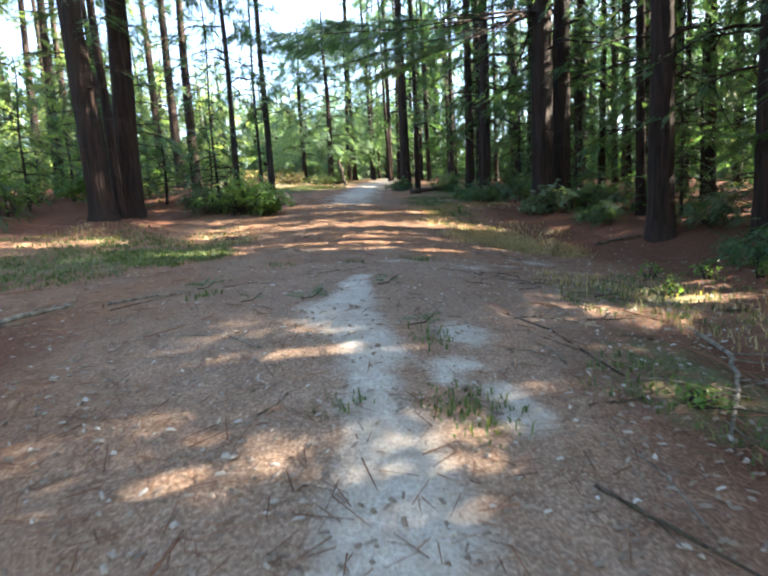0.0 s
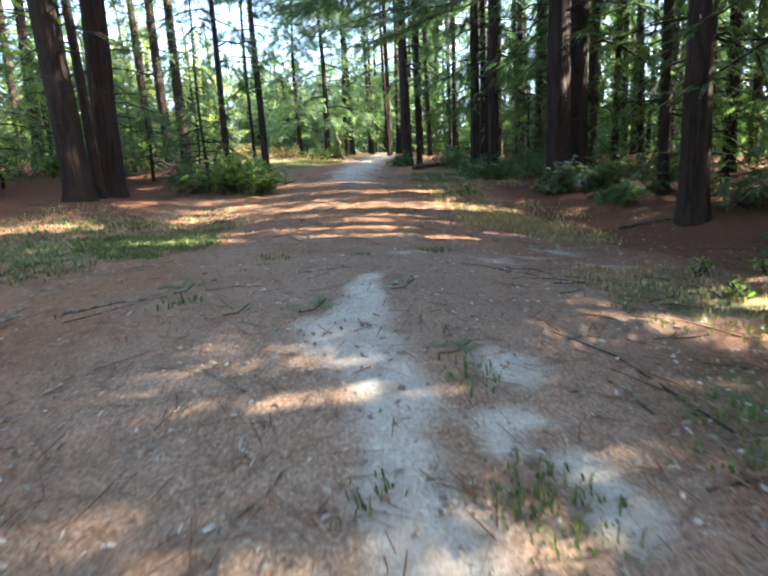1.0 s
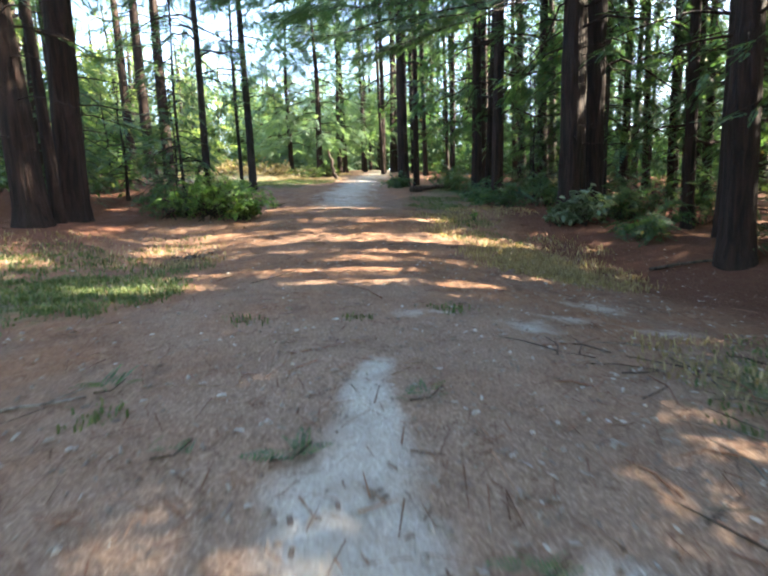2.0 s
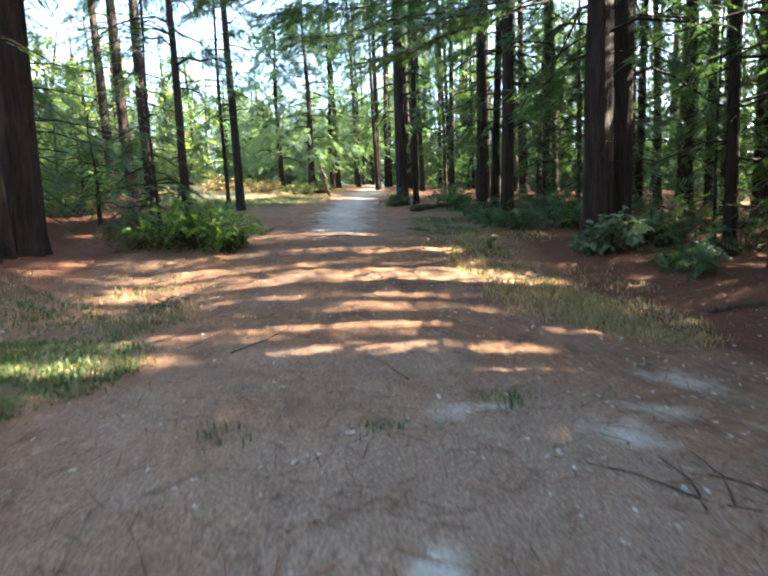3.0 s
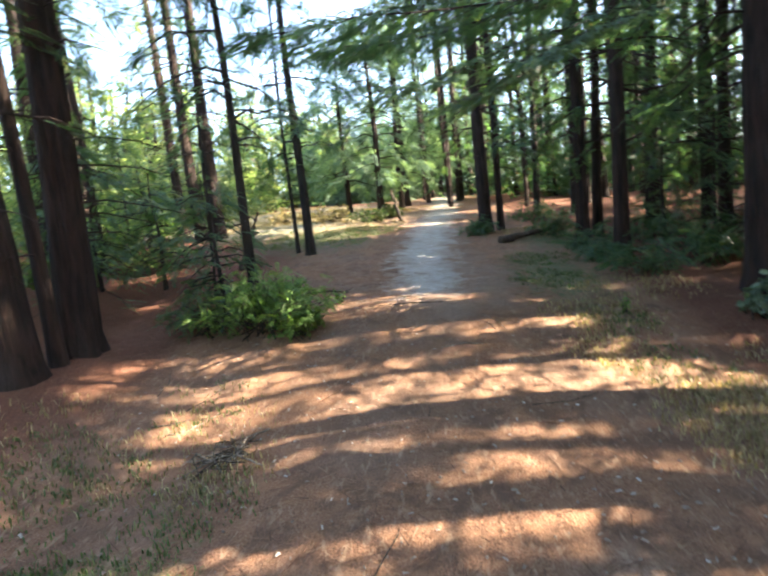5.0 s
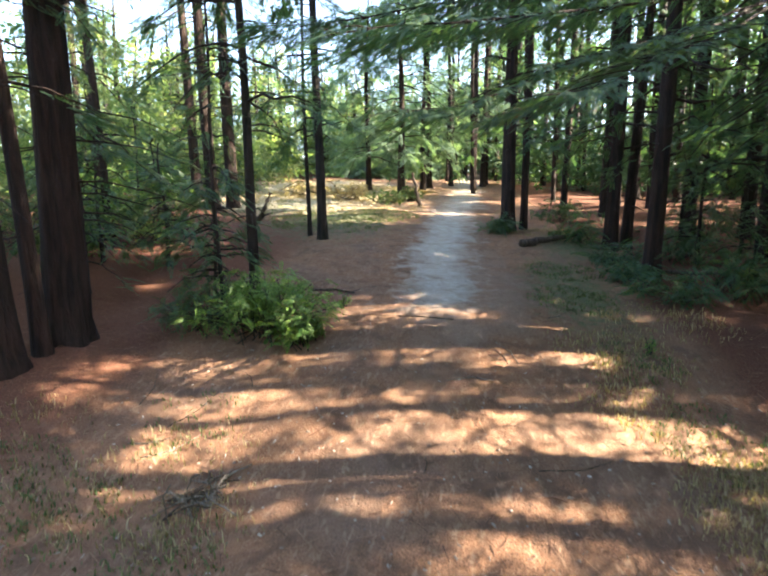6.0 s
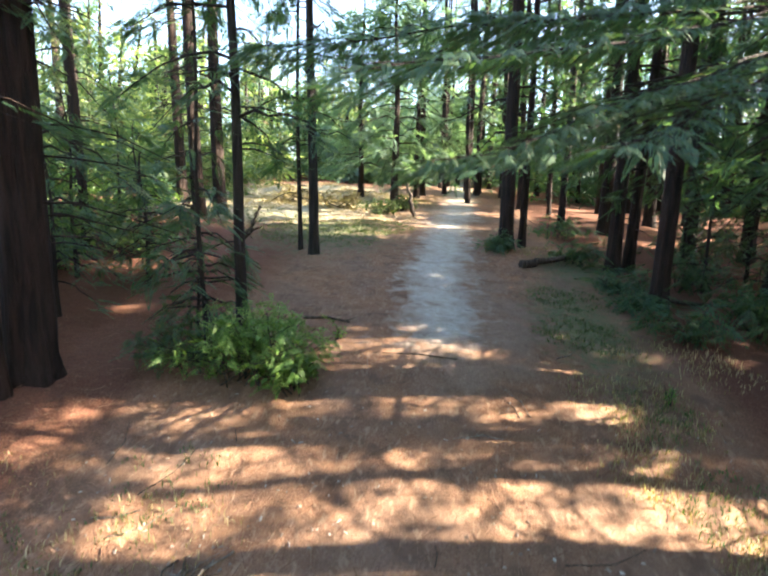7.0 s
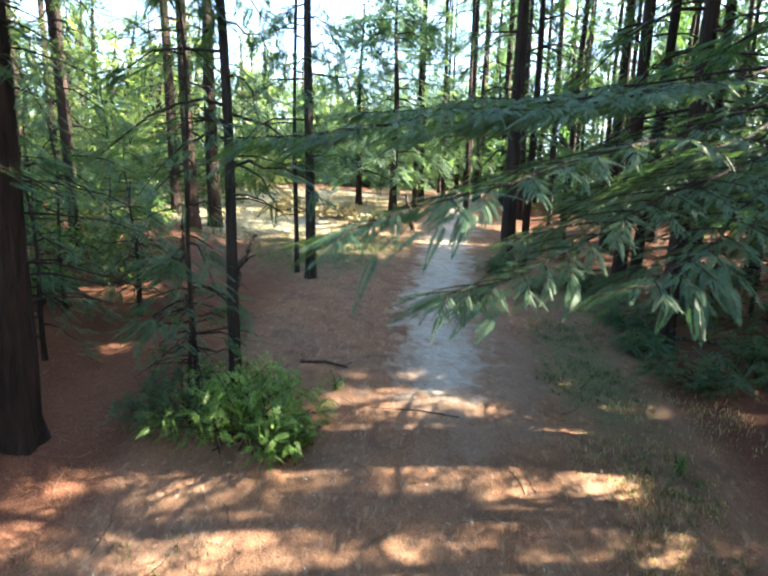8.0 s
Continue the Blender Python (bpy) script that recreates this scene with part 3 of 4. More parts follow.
# young conifers under the canopy
for k, (yx, yy, yt) in enumerate(((-7.3, 13.6, 3.6), (-8.3, 15.4, 3.6), (-6.9, 15.6, 2.6), (-9.6, 13.2, 4.0), (-10.6, 20.4, 4.5), (-8.6, 9.4, 2.4), (-9.9, 10.6, 3.0),
                                  (5.7, 14.5, 5.5), (6.5, 16.8, 6.0), (7.2, 11.8, 6.0), (4.9, 17.8, 4.0), (7.6, 9.4, 6.0), (7.4, 14.0, 7.0), (6.9, 6.4, 6.0), (5.6, 20.4, 5.0),
                                  (-8.7, 18.3, 3.2), (-10.6, 16.8, 3.6), (-12.2, 19.4, 4.2), (-11.6, 14.2, 3.6), (-13.6, 16.2, 4.4), (-12.4, 11.2, 3.6), (5.3, 16.3, 4.5), (6.3, 18.7, 6.0), (8.3, 12.8, 6.0), (8.8, 7.6, 6.5))):
    tree(yx, yy, 0.07 + 0.01 * (k % 3), yt, 0.5, 1.25, 20, 11, (0, 0), 0.06, 300 + k, "slim", NEEDLES, BARK_GREY, size=0.42, stubs=2, roof=4, split=True)


# ---- overhanging bough ----
def overhang():
    """Long boughs of the big tree that droop over the trail: each carries side branchlets left and right, with flat needle sprays."""
    r = np.random.default_rng(77)
    thing = new("overhanging_bough")
    x, y = on_site(4.2, 12.9)
    o = np.array([x, y, float(height(x, y)) + 4.9])
    thing.location = o
    # the tips on the plan and their height over the slope, how thick the foliage is
    for tip in ((-1.28, 9.66, 3.0, 1.0), (-1.75, 9.2, 3.42, 0.7), (-0.25, 9.7, 3.12, 0.8), (-2.7, 10.5, 3.7, 1.0), (-0.7, 11.3, 2.95, 0.9), (-1.7, 11.7, 3.75, 1.0), (0.0, 11.9, 3.25, 0.8), (-2.3, 12.6, 3.9, 1.0), (-1.1, 10.6, 3.95, 1.0)):
        e = LIE @ np.array(tip[:3])
        d = e - o
        head = math.atan2(d[1], d[0])
        s = np.linspace(0, 1, 15)
        bow = r.normal(0, 0.28) * s * (1 - s) * 2.4
        pts = o + d * np.stack([s, s, 1 - (1 - s) ** 1.2], -1) + np.stack([-math.sin(head) * bow, math.cos(head) * bow, 0.35 * s * (1 - s)], -1)
        pts[1:-1] += r.normal(0, 0.025, (13, 3))
        pile, green = Pile(), Pile()
        pile.add(*tube(pts - o, np.linspace(0.026, 0.004, 15), 6, cap=False))
        twigs = int(32 * tip[3])
        for k in range(twigs):
            u = 0.48 + 0.52 * ((k + 0.5) / twigs) ** 0.75
            a = np.array([np.interp(u, s, pts[:, i]) for i in range(3)])
            ln = max(0.34, 0.95 - 1.3 * (u - 0.5)) * r.uniform(0.65, 1.1)
            az = head + (1 if k % 2 else -1) * (1.05 - 0.7 * (u - 0.5)) + r.normal(0, 0.15)
            q = np.linspace(0, 1, 5)[:, None]
            twig = a + ln * np.concatenate([math.cos(az) * q, math.sin(az) * q, -0.03 * q - 0.2 * q * q], 1)
            pile.add(*tube(twig - o, np.linspace(0.006, 0.002, 5), 4, cap=False))
            n = max(7, int(30 * ln))
            w = (np.arange(n) + 0.7) / n
            at = np.stack([np.interp(w, q[:, 0], twig[:, i]) for i in range(3)], -1) + r.normal(0, 0.008, (n, 3))
            side = np.where(np.arange(n) % 2, 1, -1) * (0.95 - 0.75 * w)
            green.add(*sprays(FEATHER, at - o, az + side + r.normal(0, 0.1, n), r.normal(-0.3, 0.16, n) - 0.15 * w, r.normal(0, 0.3, n), 0.2 * (1 - 0.35 * w) * r.uniform(0.7, 1.2, n)))
        n = 34  # the hanging fan at the tip
        w = r.uniform(0.9, 1.0, n)
        at = np.stack([np.interp(w, s, pts[:, i]) for i in range(3)], -1)
        spread = r.uniform(-0.3, 0.3, n)
        at += np.stack([-math.sin(head) * spread, math.cos(head) * spread, -0.25 * np.abs(spread)], -1)
        green.add(*sprays(FEATHER, at - o, head + 2.4 * spread + r.normal(0, 0.2, n), r.normal(-0.42, 0.15, n), r.normal(0, 0.3, n), r.uniform(0.18, 0.34, n)))
        wv, wf, gv, gf = np.concatenate(pile.v), np.concatenate(pile.f), np.concatenate(green.v), np.concatenate(green.f)
        me = mesh_of("branch", np.concatenate([wv, gv]), np.concatenate([wf, gf + len(wv)]))
        me.materials.append(BARK)
        me.materials.append(NEEDLES)
        me.polygons.foreach_set("material_index", np.concatenate([np.zeros(len(wf), np.int32), np.ones(len(gf), np.int32)]))
        part("branch", me, None, thing)
    tagged(thing, "long drooping conifer bough with feathery green sprays over the trail", "branch")


overhang()


# ---- undergrowth ----
LEAF = (np.array([[0, 0, 0], [0.35, 0.26, 0.05], [0.72, 0.2, 0.02], [1, 0, -0.12], [0.72, -0.2, 0.02], [0.35, -0.26, 0.05]]), np.array([[0, 1, 2, 3], [0, 3, 4, 5]]))


def shrub(px, py, wide, tall, stems, count, size, leaf, label, category="shrub", template=LEAF, seed=0, name="shrub"):
    """A bush: thin stems from one root and leaves held along them."""
    r = np.random.default_rng(seed + 4000)
    x, y = on_site(px, py)
    o = np.array([x, y, float(height(x, y))])
    thing = new(name)
    thing.location = o
    tips, wood = [], Pile()
    for i in range(stems):
        az, out = r.uniform(0, 6.28), wide * math.sqrt(r.uniform(0.02, 1))
        top = tall * (1 - 0.55 * (out / wide) ** 2) * r.uniform(0.6, 1.1)
        a = np.array([r.normal(0, 0.22 * wide), r.normal(0, 0.22 * wide), 0])
        a[2] = float(height(x + a[0], y + a[1])) - o[2] - 0.03
        b = np.array([out * math.cos(az), out * math.sin(az), top])
        s = np.linspace(0, 1, 5)[:, None]
        pts = a + (b - a) * s + np.array([0, 0, 0.25 * top]) * (s * (1 - s))
        wood.add(*tube(pts, np.linspace(0.009, 0.003, 5), 4, cap=False))
        tips.append(pts)
    tagged(part("stem", wood.mesh("stem"), BARK_GREY, thing), kind="stuff")
    which = r.integers(0, stems, count)
    u = 0.3 + 0.7 * np.sqrt(r.uniform(0, 1, count))
    all_pts = np.array(tips)
    seg = u * 4
    lo = np.minimum(seg.astype(int), 3)
    fr = (seg - lo)[:, None]
    q = all_pts[which, lo] * (1 - fr) + all_pts[which, lo + 1] * fr + r.normal(0, 0.07 * (wide + tall) / 2 + 0.02, (count, 3))
    q[:, 2] = np.maximum(q[:, 2], 0.03)
    az = r.uniform(0, 6.28, count)
    v, f = sprays(template, q, az, r.normal(-0.25, 0.45, count), r.normal(0, 0.5, count), size * r.uniform(0.6, 1.3, count))
    tagged(part("foliage", mesh_of("foliage", v, f), leaf, thing), kind="stuff")
    return tagged(thing, label, category, "undergrowth")


shrub(-3.45, 12.2, 1.15, 0.95, 70, 1100, 0.19, SPROUT, "bright green feathery sprouts round a sapling's foot", seed=1, template=FROND)
shrub(-4.35, 12.35, 0.8, 0.85, 30, 420, 0.2, NEEDLES, "low feathery green bush in part shade", seed=2, template=FROND)
shrub(-2.85, 11.9, 0.5, 0.45, 18, 420, 0.11, BROAD, "small sunlit bush at the trail's edge", seed=3)
shrub(4.15, 12.1, 0.6, 0.7, 22, 420, 0.17, PALE_BROAD, "broad-leaved plant at the foot of a trunk", seed=4)
shrub(3.6, 12.0, 0.35, 0.4, 12, 120, 0.15, PALE_BROAD, "small broad-leaved plant beside a trunk", seed=5)
for k, (bx, by) in enumerate(((3.3, 5.7), (3.85, 5.5), (4.35, 5.35), (3.0, 4.7), (-2.55, 13.4), (1.9, 12.5))):
    shrub(bx, by, 0.14, 0.28, 7, 60, 0.055, BROAD, "small weed with pale leaves on the litter", "weed", seed=120 + k, name="weed")
shrub(1.75, 2.3, 0.22, 0.1, 10, 90, 0.05, BROAD, "low patch of bright green weeds", "weed", seed=130, name="weed")
BRUSH = "tangled green undergrowth in the woods"
for k, (bx, by, bw, bt) in enumerate(((-8.6, 17.4, 1.1, 1.3), (-10.2, 18.4, 1.2, 1.4), (-9.2, 15.6, 0.9, 0.9), (-11.8, 16.8, 1.4, 1.8), (-10.4, 21.6, 1.2, 1.3),
                                      (-12.5, 21.0, 1.6, 2.0), (-14.5, 17.0, 1.6, 2.0), (-9.5, 12.0, 1.0, 1.2), (-11.0, 9.0, 1.4, 1.8), (-9.0, 7.2, 1.1, 1.3), (-13.0, 12.5, 1.6, 2.2))):
    shrub(bx, by, bw, bt, 26, 700, 0.15, BROAD if k % 3 else NEEDLES_SUNLIT, BRUSH, seed=20 + k)
for k, (bx, by, bw, bt) in enumerate(((2.6, 19.6, 0.9, 0.7), (2.9, 17.3, 0.7, 0.6), (0.7, 20.6, 0.5, 0.6), (4.6, 18.0, 1.0, 0.9), (5.4, 15.6, 1.0, 1.0), (6.2, 9.2, 0.8, 0.8), (5.2, 6.2, 0.7, 0.6),
                                      (7.0, 12.6, 1.1, 1.1), (3.0, 23.0, 1.1, 0.9), (6.2, 20.6, 1.3, 1.2), (7.6, 5.6, 1.1, 1.2), (8.4, 16.4, 1.3, 1.3), (3.1, 14.7, 0.7, 0.55), (4.5, 15.3, 0.8, 0.9), (5.3, 12.9, 0.7, 0.8), (2.9, 16.1, 0.6, 0.5), (4.9, 11.0, 0.6, 0.5), (6.0, 13.4, 0.9, 1.1))):
    shrub(bx, by, bw, bt, 22, 130, 0.38, NEEDLES, "dark conifer seedlings and brush in shade", seed=50 + k, template=FROND)
for k, (bx, by, bw, bt) in enumerate(((-3.4, 26.0, 1.1, 0.6), (-5.2, 26.6, 1.3, 0.7), (-2.6, 27.2, 0.7, 0.6), (-7.2, 27.6, 1.3, 0.7))):
    shrub(bx, by, bw, bt, 26, 420, 0.16, DRY if k % 2 else GRASS, "dull grey-green brush in the clearing", seed=80 + k)


# ---- far woods that close the place ----
def far_woods():
    r = np.random.default_rng(5)
    wood, green, pale, blue = Pile(), Pile(), Pile(), Pile()
    n = 330
    ang = np.concatenate([r.uniform(-1.05, 1.05, 280), r.uniform(1.05, 5.2, 50)])
    dist = r.uniform(36, 62, n)
    for a, d in zip(ang, dist):
        x, y = d * math.sin(a), 6 + d * math.cos(a)
        z = float(height(x, y))
        tall = 10 + (4 if x > 4 or y < 5 else 0) + r.uniform(-2, 3)
        if -14 < x < 3 and y > 20:
            tall *= 0.72
        if x <= -14:
            tall *= 0.85
        pts = np.array([[x, y, z - 0.5], [x + r.normal(0, 0.2), y, z + tall * 0.5], [x + r.normal(0, 0.3), y, z + tall]])
        wood.add(*tube(pts, (0.2, 0.14, 0.04), 6, cap=False))
        m = 45 if x < -5 else 85
        h = 0.3 + (tall - 0.3) * r.uniform(0, 1, m) ** 0.95
        wide = 1.9 * (1.1 - h / tall)
        q = np.stack([x + r.normal(0, 1, m) * wide, y + r.normal(0, 1, m) * wide, z + h], -1)
        v, f = sprays(FROND_FAR, q, r.uniform(0, 6.28, m), r.normal(-0.3, 0.35, m), r.normal(0, 0.5, m), r.uniform(0.9, 2.0, m))
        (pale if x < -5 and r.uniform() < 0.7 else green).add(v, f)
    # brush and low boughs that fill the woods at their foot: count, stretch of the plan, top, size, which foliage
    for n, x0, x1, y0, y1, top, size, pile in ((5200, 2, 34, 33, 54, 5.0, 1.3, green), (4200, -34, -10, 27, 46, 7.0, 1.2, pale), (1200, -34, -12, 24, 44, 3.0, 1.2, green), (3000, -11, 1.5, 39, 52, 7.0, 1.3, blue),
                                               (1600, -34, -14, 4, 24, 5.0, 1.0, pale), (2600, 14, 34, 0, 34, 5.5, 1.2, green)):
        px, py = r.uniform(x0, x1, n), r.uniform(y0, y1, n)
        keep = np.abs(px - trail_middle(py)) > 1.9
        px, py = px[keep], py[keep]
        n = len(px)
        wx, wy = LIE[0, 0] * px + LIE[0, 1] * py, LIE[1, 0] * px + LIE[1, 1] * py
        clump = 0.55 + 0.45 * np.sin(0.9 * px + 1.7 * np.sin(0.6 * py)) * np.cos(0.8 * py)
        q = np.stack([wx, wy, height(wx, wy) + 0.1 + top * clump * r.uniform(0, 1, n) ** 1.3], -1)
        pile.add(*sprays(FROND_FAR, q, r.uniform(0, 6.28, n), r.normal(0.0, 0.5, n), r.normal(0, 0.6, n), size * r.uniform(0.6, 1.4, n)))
    for name, pile, mat, label in (("far_trunks", wood, BARK_GREY, "distant tree trunks beyond the clearing"), ("far_foliage", green, NEEDLES, "distant dark green conifer foliage"), ("far_hazed_foliage", blue, NEEDLES_HAZED, "distant foliage behind the clearing with haze mixed into its blue-green colour"), ("far_pale_foliage", pale, NEEDLES_SUNLIT, "distant foliage coloured yellow-green to look sunlit")):
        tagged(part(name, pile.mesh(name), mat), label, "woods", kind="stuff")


far_woods()


# ---- grass ----
def blades(name, spots, each, tall, spread, mat, label, seed):
    """Tufts of bent blades on the ground round each spot (plan x, y, radius)."""
    r = np.random.default_rng(seed)
    root = []
    for x, y, rad, n in spots:
        n = int(n * each)
        m = max(1, n // 9)
        a, d = r.uniform(0, 6.28, m), rad * np.sqrt(r.uniform(0, 1, m))
        c = np.stack([x + d * np.cos(a), y + d * np.sin(a)], -1)
        root.append(np.repeat(c, 9, axis=0) + r.normal(0, spread, (m * 9, 2)))
    root = np.concatenate(root)
    wx, wy = LIE[0, 0] * root[:, 0] + LIE[0, 1] * root[:, 1], LIE[1, 0] * root[:, 0] + LIE[1, 1] * root[:, 1]
    base = np.stack([wx, wy, height(wx, wy) - 0.01], -1)
    n = len(base)
    az, ln, bend = r.uniform(0, 6.28, n), tall * r.uniform(0.4, 1.2, n), r.uniform(0.2, 0.9, n)
    d = np.stack([np.cos(az), np.sin(az), np.zeros(n)], -1)
    side = np.stack([-np.sin(az), np.cos(az), np.zeros(n)], -1) * (0.004 + 0.004 * r.uniform(0, 1, n))[:, None]
    up = np.array([0, 0, 1.0])
    mid = base + ln[:, None] * (0.55 * up + 0.25 * bend[:, None] * d)
    tip = base + ln[:, None] * (0.9 * up * (1 - 0.4 * bend[:, None]) + 0.75 * bend[:, None] * d)
    v = np.stack([base - side, base + side, mid + side * 0.8, mid - side * 0.8, tip + side * 0.15, tip - side * 0.15], 1).reshape(-1, 3)
    k = np.arange(n)[:, None] * 6
    f = np.concatenate([k + np.array([[0, 1, 2, 3]]), k + np.array([[3, 2, 4, 5]])])
    tagged(part(name, mesh_of(name, v, f), mat), label, "grass", kind="stuff")


blades("green_grass", ((-4.2, 6.6, 1.5, 3200), (-3.2, 7.1, 0.9, 3600), (-5.6, 7.6, 1.4, 1500), (-4.4, 8.7, 0.9, 1100), (-2.9, 8.5, 0.5, 400), (-3.6, 10.2, 0.6, 250), (1.9, 10.6, 0.7, 500), (1.6, 12.0, 0.6, 500), (2.6, 4.4, 0.9, 600), (3.4, 5.2, 0.9, 500), (1.7, 2.4, 0.5, 260), (0.5, 2.05, 0.22, 200), (2.2, 1.6, 0.5, 160),
                      (-4.6, 21.5, 2.0, 4000), (-3.2, 23.0, 1.4, 3400), (-7.5, 23.5, 2.0, 2500), (1.4, 14.5, 0.8, 900), (1.6, 16.5, 0.8, 900), (-1.3, 5.9, 0.12, 60), (-1.65, 4.2, 0.1, 60), (0.45, 6.4, 0.2, 120), (-0.4, 5.9, 0.08, 40),
                      (0.3, 2.9, 0.1, 60), (-0.2, 2.1, 0.08, 30)), 1.0, 0.085, 0.06, GRASS, "short green grass beside the trail", 1)
blades("dry_grass", ((2.1, 9.5, 0.9, 3600), (2.9, 9.2, 0.9, 2400), (1.2, 11.0, 0.5, 500), (-3.4, 9.2, 0.9, 420), (1.5, 12.3, 0.8, 800), (-5.5, 30.0, 4.0, 12000), (-9.0, 33.0, 4.0, 8000), (-8.5, 27.0, 2.5, 6000), (-2.8, 8.8, 0.4, 260), (2.6, 5.2, 0.8, 500),
                     (-4.0, 25.0, 2.2, 2500), (2.6, 13.6, 0.9, 600), (3.2, 10.6, 0.7, 500), (-5.0, 9.0, 1.2, 600), (3.3, 3.6, 1.0, 700), (2.3, 20.5, 1.0, 700)), 1.0, 0.11, 0.11, DRY, "dry straw-coloured grass at the trail's edge", 2)


# ---- litter on the floor ----
def floor_points(r, n, x0, x1, y0, y1):
    px, py = r.uniform(x0, x1, n), y0 + (y1 - y0) * r.uniform(0, 1, n) ** 1.5
    wx, wy = LIE[0, 0] * px + LIE[0, 1] * py, LIE[1, 0] * px + LIE[1, 1] * py
    return px, py, np.stack([wx, wy, height(wx, wy)], -1)


def needle_litter():
    r = np.random.default_rng(11)
    n = 34000
    px, py, p = floor_points(r, n, -7.5, 6.5, 0.2, 17)
    keep = r.uniform(0, 1, n) > 0.75 * sand_at(px, py)
    p = p[keep]
    n = len(p)
    az, ln = r.uniform(0, 6.28, n), r.uniform(0.03, 0.13, n)
    d = np.stack([np.cos(az), np.sin(az), r.normal(0, 0.14, n)], -1) * ln[:, None]
    w = np.stack([-np.sin(az), np.cos(az), r.normal(0, 0.3, n)], -1) * r.uniform(0.0015, 0.005, n)[:, None]
    p = p + np.array([0, 0, 0.012])
    v = np.stack([p - d - w, p - d + w, p + d + w * 0.4, p + d - w * 0.4], 1).reshape(-1, 3)
    f = np.arange(n)[:, None] * 4 + np.array([[0, 1, 2, 3]])
    tagged(part("needle_litter", mesh_of("needle_litter", v, f), NEEDLE_LITTER), "fallen reddish brown needles and twigs on the ground", "litter", kind="stuff")


def chip_litter():
    r = np.random.default_rng(12)
    n = 9000
    px, py, p = floor_points(r, n, -4.5, 5.0, 0.2, 12)
    keep = r.uniform(0, 1, n) < 0.25 + 0.75 * (blob(px, py, 1.6, 5.0, 1.8, 3.0) + blob(px, py, -0.5, 2.0, 2.2, 2.0))
    p = p[keep]
    n = len(p)
    az = r.uniform(0, 6.28, n)
    a, b, c = r.uniform(0.006, 0.028, n), r.uniform(0.004, 0.012, n), r.uniform(0.004, 0.014, n)
    ux, uy = np.stack([np.cos(az), np.sin(az), r.normal(0, 0.2, n)], -1) * a[:, None], np.stack([-np.sin(az), np.cos(az), r.normal(0, 0.2, n)], -1) * b[:, None]
    top = np.zeros((n, 3))
    top[:, 2] = c
    lift = p + np.array([0, 0, 0.004])
    v = np.stack([lift - ux - uy, lift + ux - uy, lift + ux + uy, lift - ux + uy, lift - 0.6 * ux - 0.5 * uy + top, lift + 0.5 * ux - 0.6 * uy + top, lift + 0.6 * ux + 0.5 * uy + top, lift - 0.5 * ux + 0.6 * uy + top], 1).reshape(-1, 3)
    quads = np.array([[4, 5, 6, 7], [0, 1, 5, 4], [1, 2, 6, 5], [2, 3, 7, 6], [3, 0, 4, 7]])
    f = (np.arange(n)[:, None, None] * 8 + quads[None]).reshape(-1, 4)
    tagged(part("chip_litter", mesh_of("chip_litter", v, f), CHIPS), "pale stones and bark chips scattered on the trail", "litter", kind="stuff")


needle_litter()
chip_litter()


# ---- fallen wood ----
def stick(points, thick, mat, label, name="fallen_branch", twigs=0, seed=0, lift=0.5, category="branch", sides=7):
    """A fallen branch along plan points (x, y, height over the ground), with broken side twigs."""
    r = np.random.default_rng(seed + 900)
    pts = []
    for x, y, z in points:
        wx, wy = on_site(x, y)
        pts.append((wx, wy, float(height(wx, wy)) + z + thick * lift))
    pts = np.array(pts)
    n = 4 * (len(pts) - 1) + 1
    s = np.linspace(0, len(pts) - 1, n)
    fine = np.stack([np.interp(s, np.arange(len(pts)), pts[:, i]) for i in range(3)], -1)
    fine[1:-1] += r.normal(0, thick * 0.35, (n - 2, 3)) * np.array([1, 1, 0.3])
    o = fine[0].copy()
    v, f = tube(fine - o, np.linspace(thick, thick * 0.45, n), sides, 0.07, seed)
    thing = new(name)
    thing.location = o
    part("stem", mesh_of("stem", v, f), mat, thing, smooth=True)
    for i in range(twigs):
        k = r.integers(n // 4, n - 1)
        d = fine[min(k + 1, n - 1)] - fine[k - 1]
        a = math.atan2(d[1], d[0]) + r.choice((-1, 1)) * r.uniform(0.5, 1.1)
        ln = r.uniform(0.15, 0.45)
        q = fine[k] - o + np.stack([np.cos(a) * np.linspace(0, ln, 4), np.sin(a) * np.linspace(0, ln, 4), np.linspace(0, 0.05, 4)], -1)
        part("twig", mesh_of("twig", *tube(q, np.linspace(thick * 0.4, thick * 0.12, 4), 5)), mat, thing)
    return tagged(thing, label, category, "fallen wood")


stick(((2.5, 3.6, 0.0), (2.42, 3.0, 0.03), (2.2, 2.6, 0.02), (1.75, 2.0, 0.0)), 0.018, DEADWOOD, "curved pale bare branch lying on the litter", twigs=4, seed=1)
stick(((-3.5, 3.3, 0.0), (-3.1, 3.8, 0.05), (-2.85, 4.1, 0.04)), 0.03, DEADWOOD, "pale broken branch lying beside the trail", twigs=5, seed=2)
stick(((-2.6, 4.2, 0.0), (-2.3, 4.35, 0.01), (-1.9, 4.5, 0.0)), 0.014, DEADWOOD, "thin pale stick lying on the litter", twigs=1, seed=3)
stick(((1.05, 18.8, 0.02), (1.7, 19.2, 0.06), (2.7, 19.9, 0.1)), 0.11, DARKWOOD, "rotting log lying at the edge of the woods", "fallen_log", 2, 4, 0.6, "log", 12)
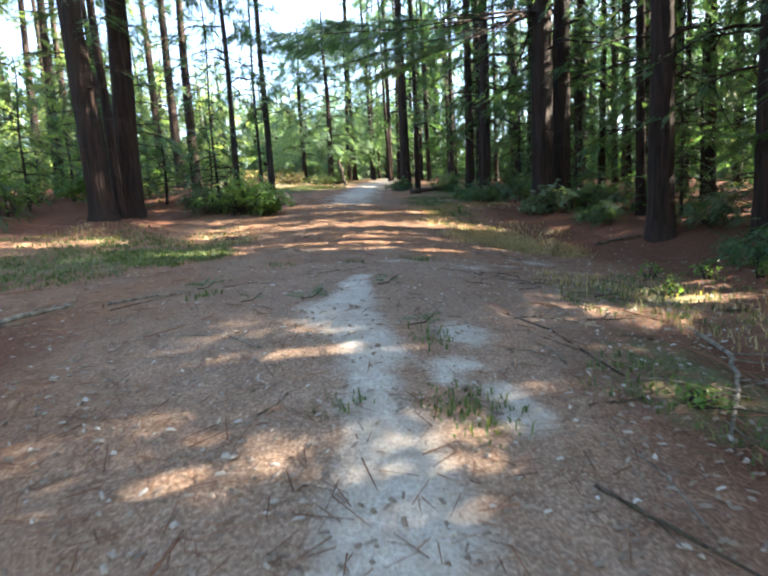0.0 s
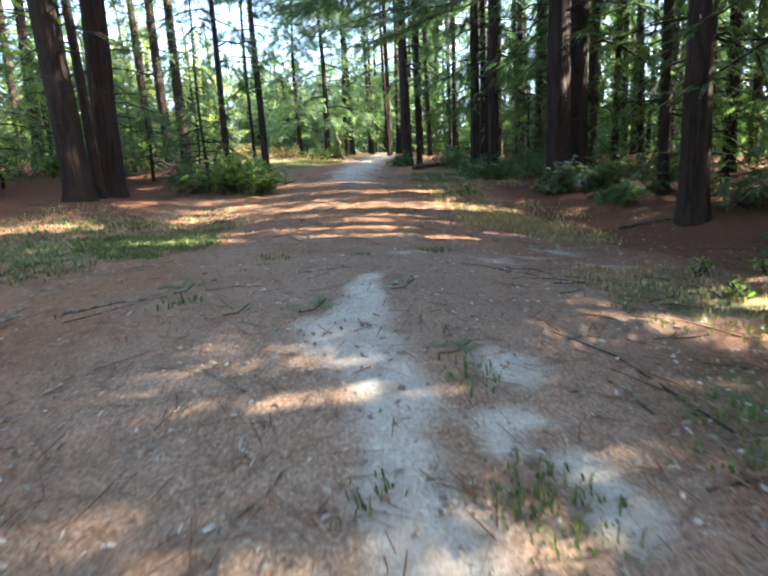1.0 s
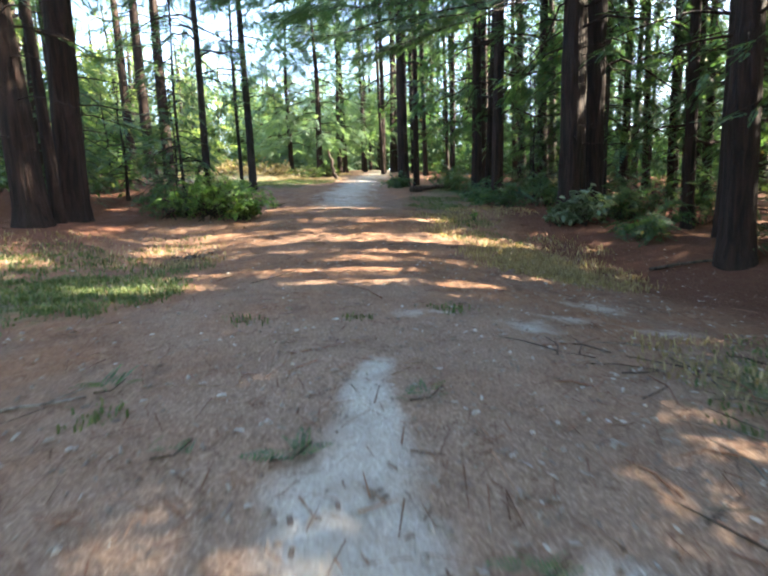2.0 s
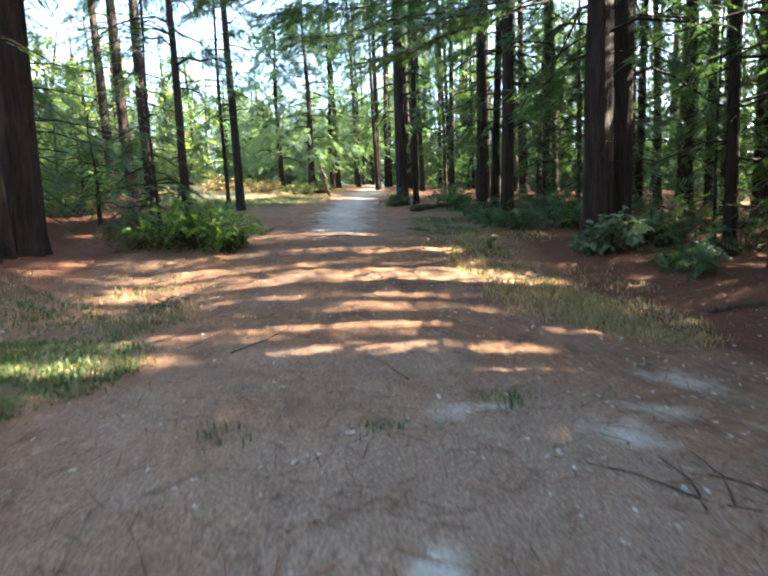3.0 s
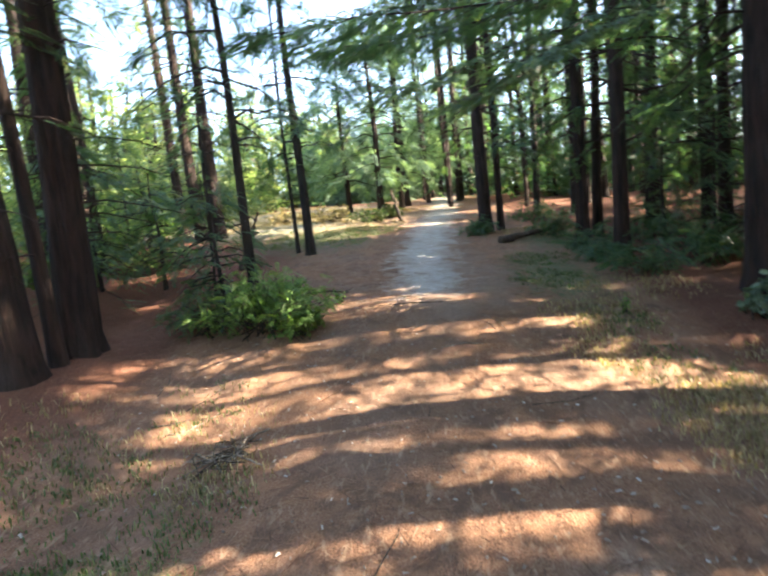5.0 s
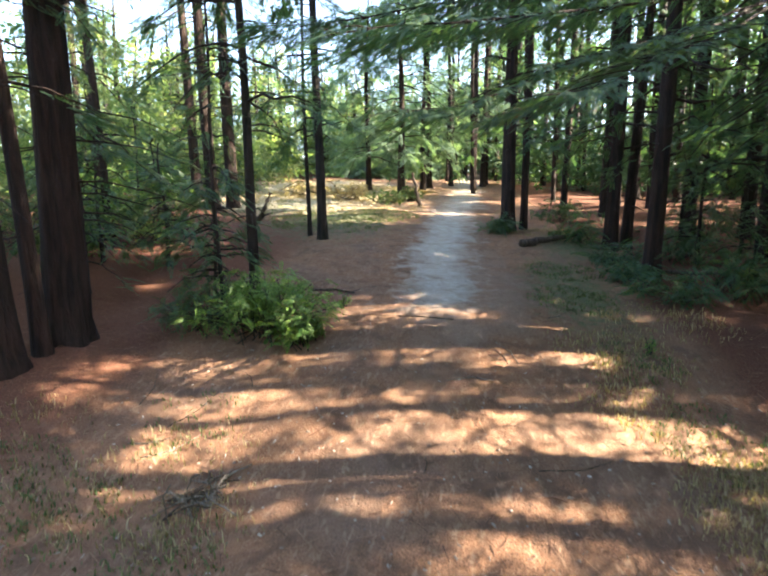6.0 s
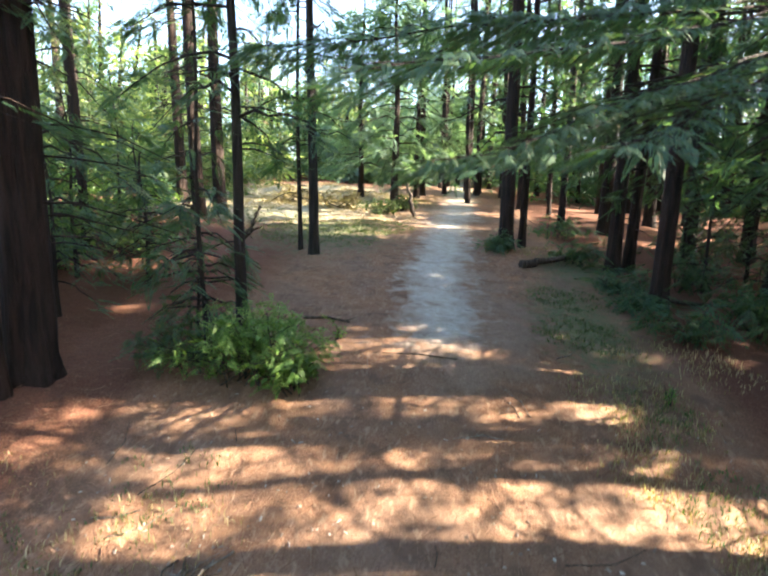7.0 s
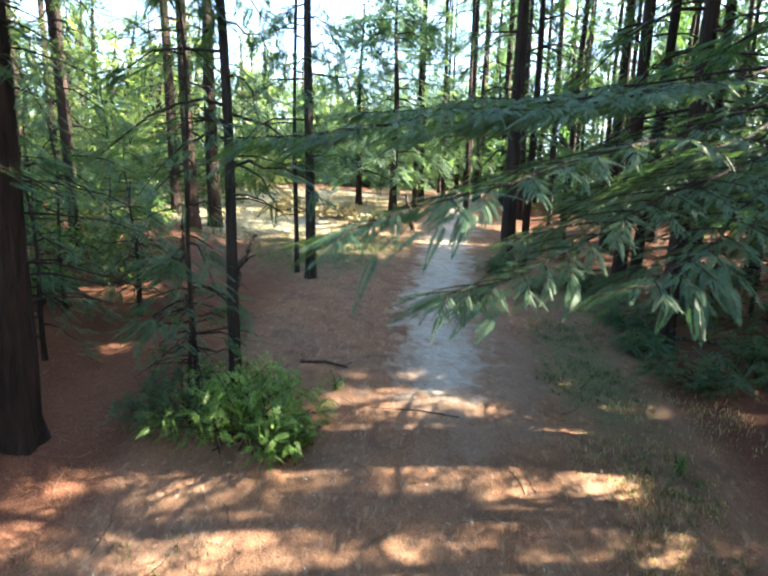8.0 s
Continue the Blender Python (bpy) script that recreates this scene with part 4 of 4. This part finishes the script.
stick(((-5.55, 16.8, -0.1), (-5.3, 16.85, 0.7), (-5.0, 16.9, 1.45)), 0.11, DARKWOOD, "leaning dead snag with a broken top", "snag", 2, 5, 0.0, "snag", 10)
stick(((-2.0, 25.6, -0.1), (-2.1, 25.6, 0.6), (-2.3, 25.6, 1.3)), 0.10, DARKWOOD, "short leaning dead post by the trail", "snag", 0, 6, 0.0, "snag", 10)
stick(((-0.75, 12.9, 0.0), (-1.3, 13.0, 0.01), (-2.4, 13.0, 0.0)), 0.012, DARKWOOD, "dark thin stick across the litter", twigs=2, seed=7)
stick(((-3.3, 14.2, 0.0), (-2.9, 14.25, 0.02), (-2.5, 14.15, 0.0)), 0.03, DARKWOOD, "dark stick lying on red litter", twigs=2, seed=8)
stick(((0.9, 1.6, 0.0), (1.1, 1.35, 0.01), (1.35, 1.1, 0.0)), 0.010, DARKWOOD, "thin brown twig on the litter", twigs=1, seed=9)
stick(((-0.75, 1.3, 0.0), (-0.8, 1.1, 0.0), (-0.85, 0.95, 0.0)), 0.008, NEEDLE_LITTER, "short brown twig on the sand", seed=10)
stick(((4.2, 9.6, 0.0), (4.9, 9.4, 0.05), (5.6, 9.1, 0.02)), 0.03, DARKWOOD, "dead branch under the trees", twigs=3, seed=11)
stick(((3.7, 16.9, 0.02), (4.5, 16.6, 0.05), (5.6, 16.7, 0.03)), 0.05, DARKWOOD, "dead branch lying under the trees", twigs=3, seed=12)
# loose sticks by the trail
r_sticks = np.random.default_rng(21)
for k in range(150):
    sx, sy = (r_sticks.uniform(1.0, 3.8), r_sticks.uniform(0.8, 5.5)) if k % 4 else (r_sticks.uniform(-5.0, 4.0), r_sticks.uniform(1.0, 14.0))
    sa, sl = r_sticks.uniform(0, 3.14), r_sticks.uniform(0.12, 0.42)
    stick(((sx, sy, 0.0), (sx + sl * math.cos(sa), sy + sl * math.sin(sa), 0.01), (sx + 2 * sl * math.cos(sa + 0.2), sy + 2 * sl * math.sin(sa + 0.2), 0.0)),
          r_sticks.uniform(0.004, 0.009), (DEADWOOD, DARKWOOD, NEEDLE_LITTER)[k % 3], ("small pale twig on the forest floor", "small dark twig on the forest floor", "small brown twig on the forest floor")[k % 3], "twig", 0, 100 + k, 0.6, "twig", 5)
# the heap of dead twigs
for k in range(28):
    sa, sl, hx, hy = r_sticks.uniform(0, 6.28), r_sticks.uniform(0.12, 0.3), -2.95 + r_sticks.normal(0, 0.13), 9.1 + r_sticks.normal(0, 0.1)
    stick(((hx - sl * math.cos(sa), hy - sl * math.sin(sa), 0.01), (hx, hy, r_sticks.uniform(0.02, 0.12)), (hx + sl * math.cos(sa + 0.3), hy + sl * math.sin(sa + 0.3), 0.02)), 0.009, DEADWOOD if k % 2 else DARKWOOD, "dead twig in a small heap on the grass", "twig", 1, 200 + k, 0.6, "twig", 5)


def sprig(px, py, size, seed):
    """A fallen green conifer sprig."""
    r = np.random.default_rng(seed)
    x, y = on_site(px, py)
    thing = new("fallen_sprig")
    thing.location = (x, y, float(height(x, y)))
    n = 7
    pos = np.stack([r.normal(0, 0.05, n), r.normal(0, 0.03, n), r.uniform(0.03, 0.07, n)], -1)
    v, f = sprays(FROND, pos, r.uniform(-0.8, 3.6, n), r.uniform(0.1, 0.7, n), r.normal(0, 0.6, n), size * r.uniform(0.6, 1.2, n))
    tagged(part("spray", mesh_of("spray", v, f), NEEDLES, thing), kind="stuff")
    part("stem", mesh_of("stem", *tube(((-0.1, 0, 0.02), (0, 0, 0.03), (0.08, 0.02, 0.09)), (0.006, 0.005, 0.003), 5)), DARKWOOD, thing)
    tagged(thing, "fallen dark green conifer sprig on the sand", "sprig", "fallen wood")


sprig(-0.57, 3.65, 0.15, 1)
sprig(-1.1, 3.75, 0.1, 2)
sprig(0.05, 4.2, 0.1, 3)
sprig(-1.75, 4.5, 0.16, 4)
sprig(0.3, 3.1, 0.14, 5)
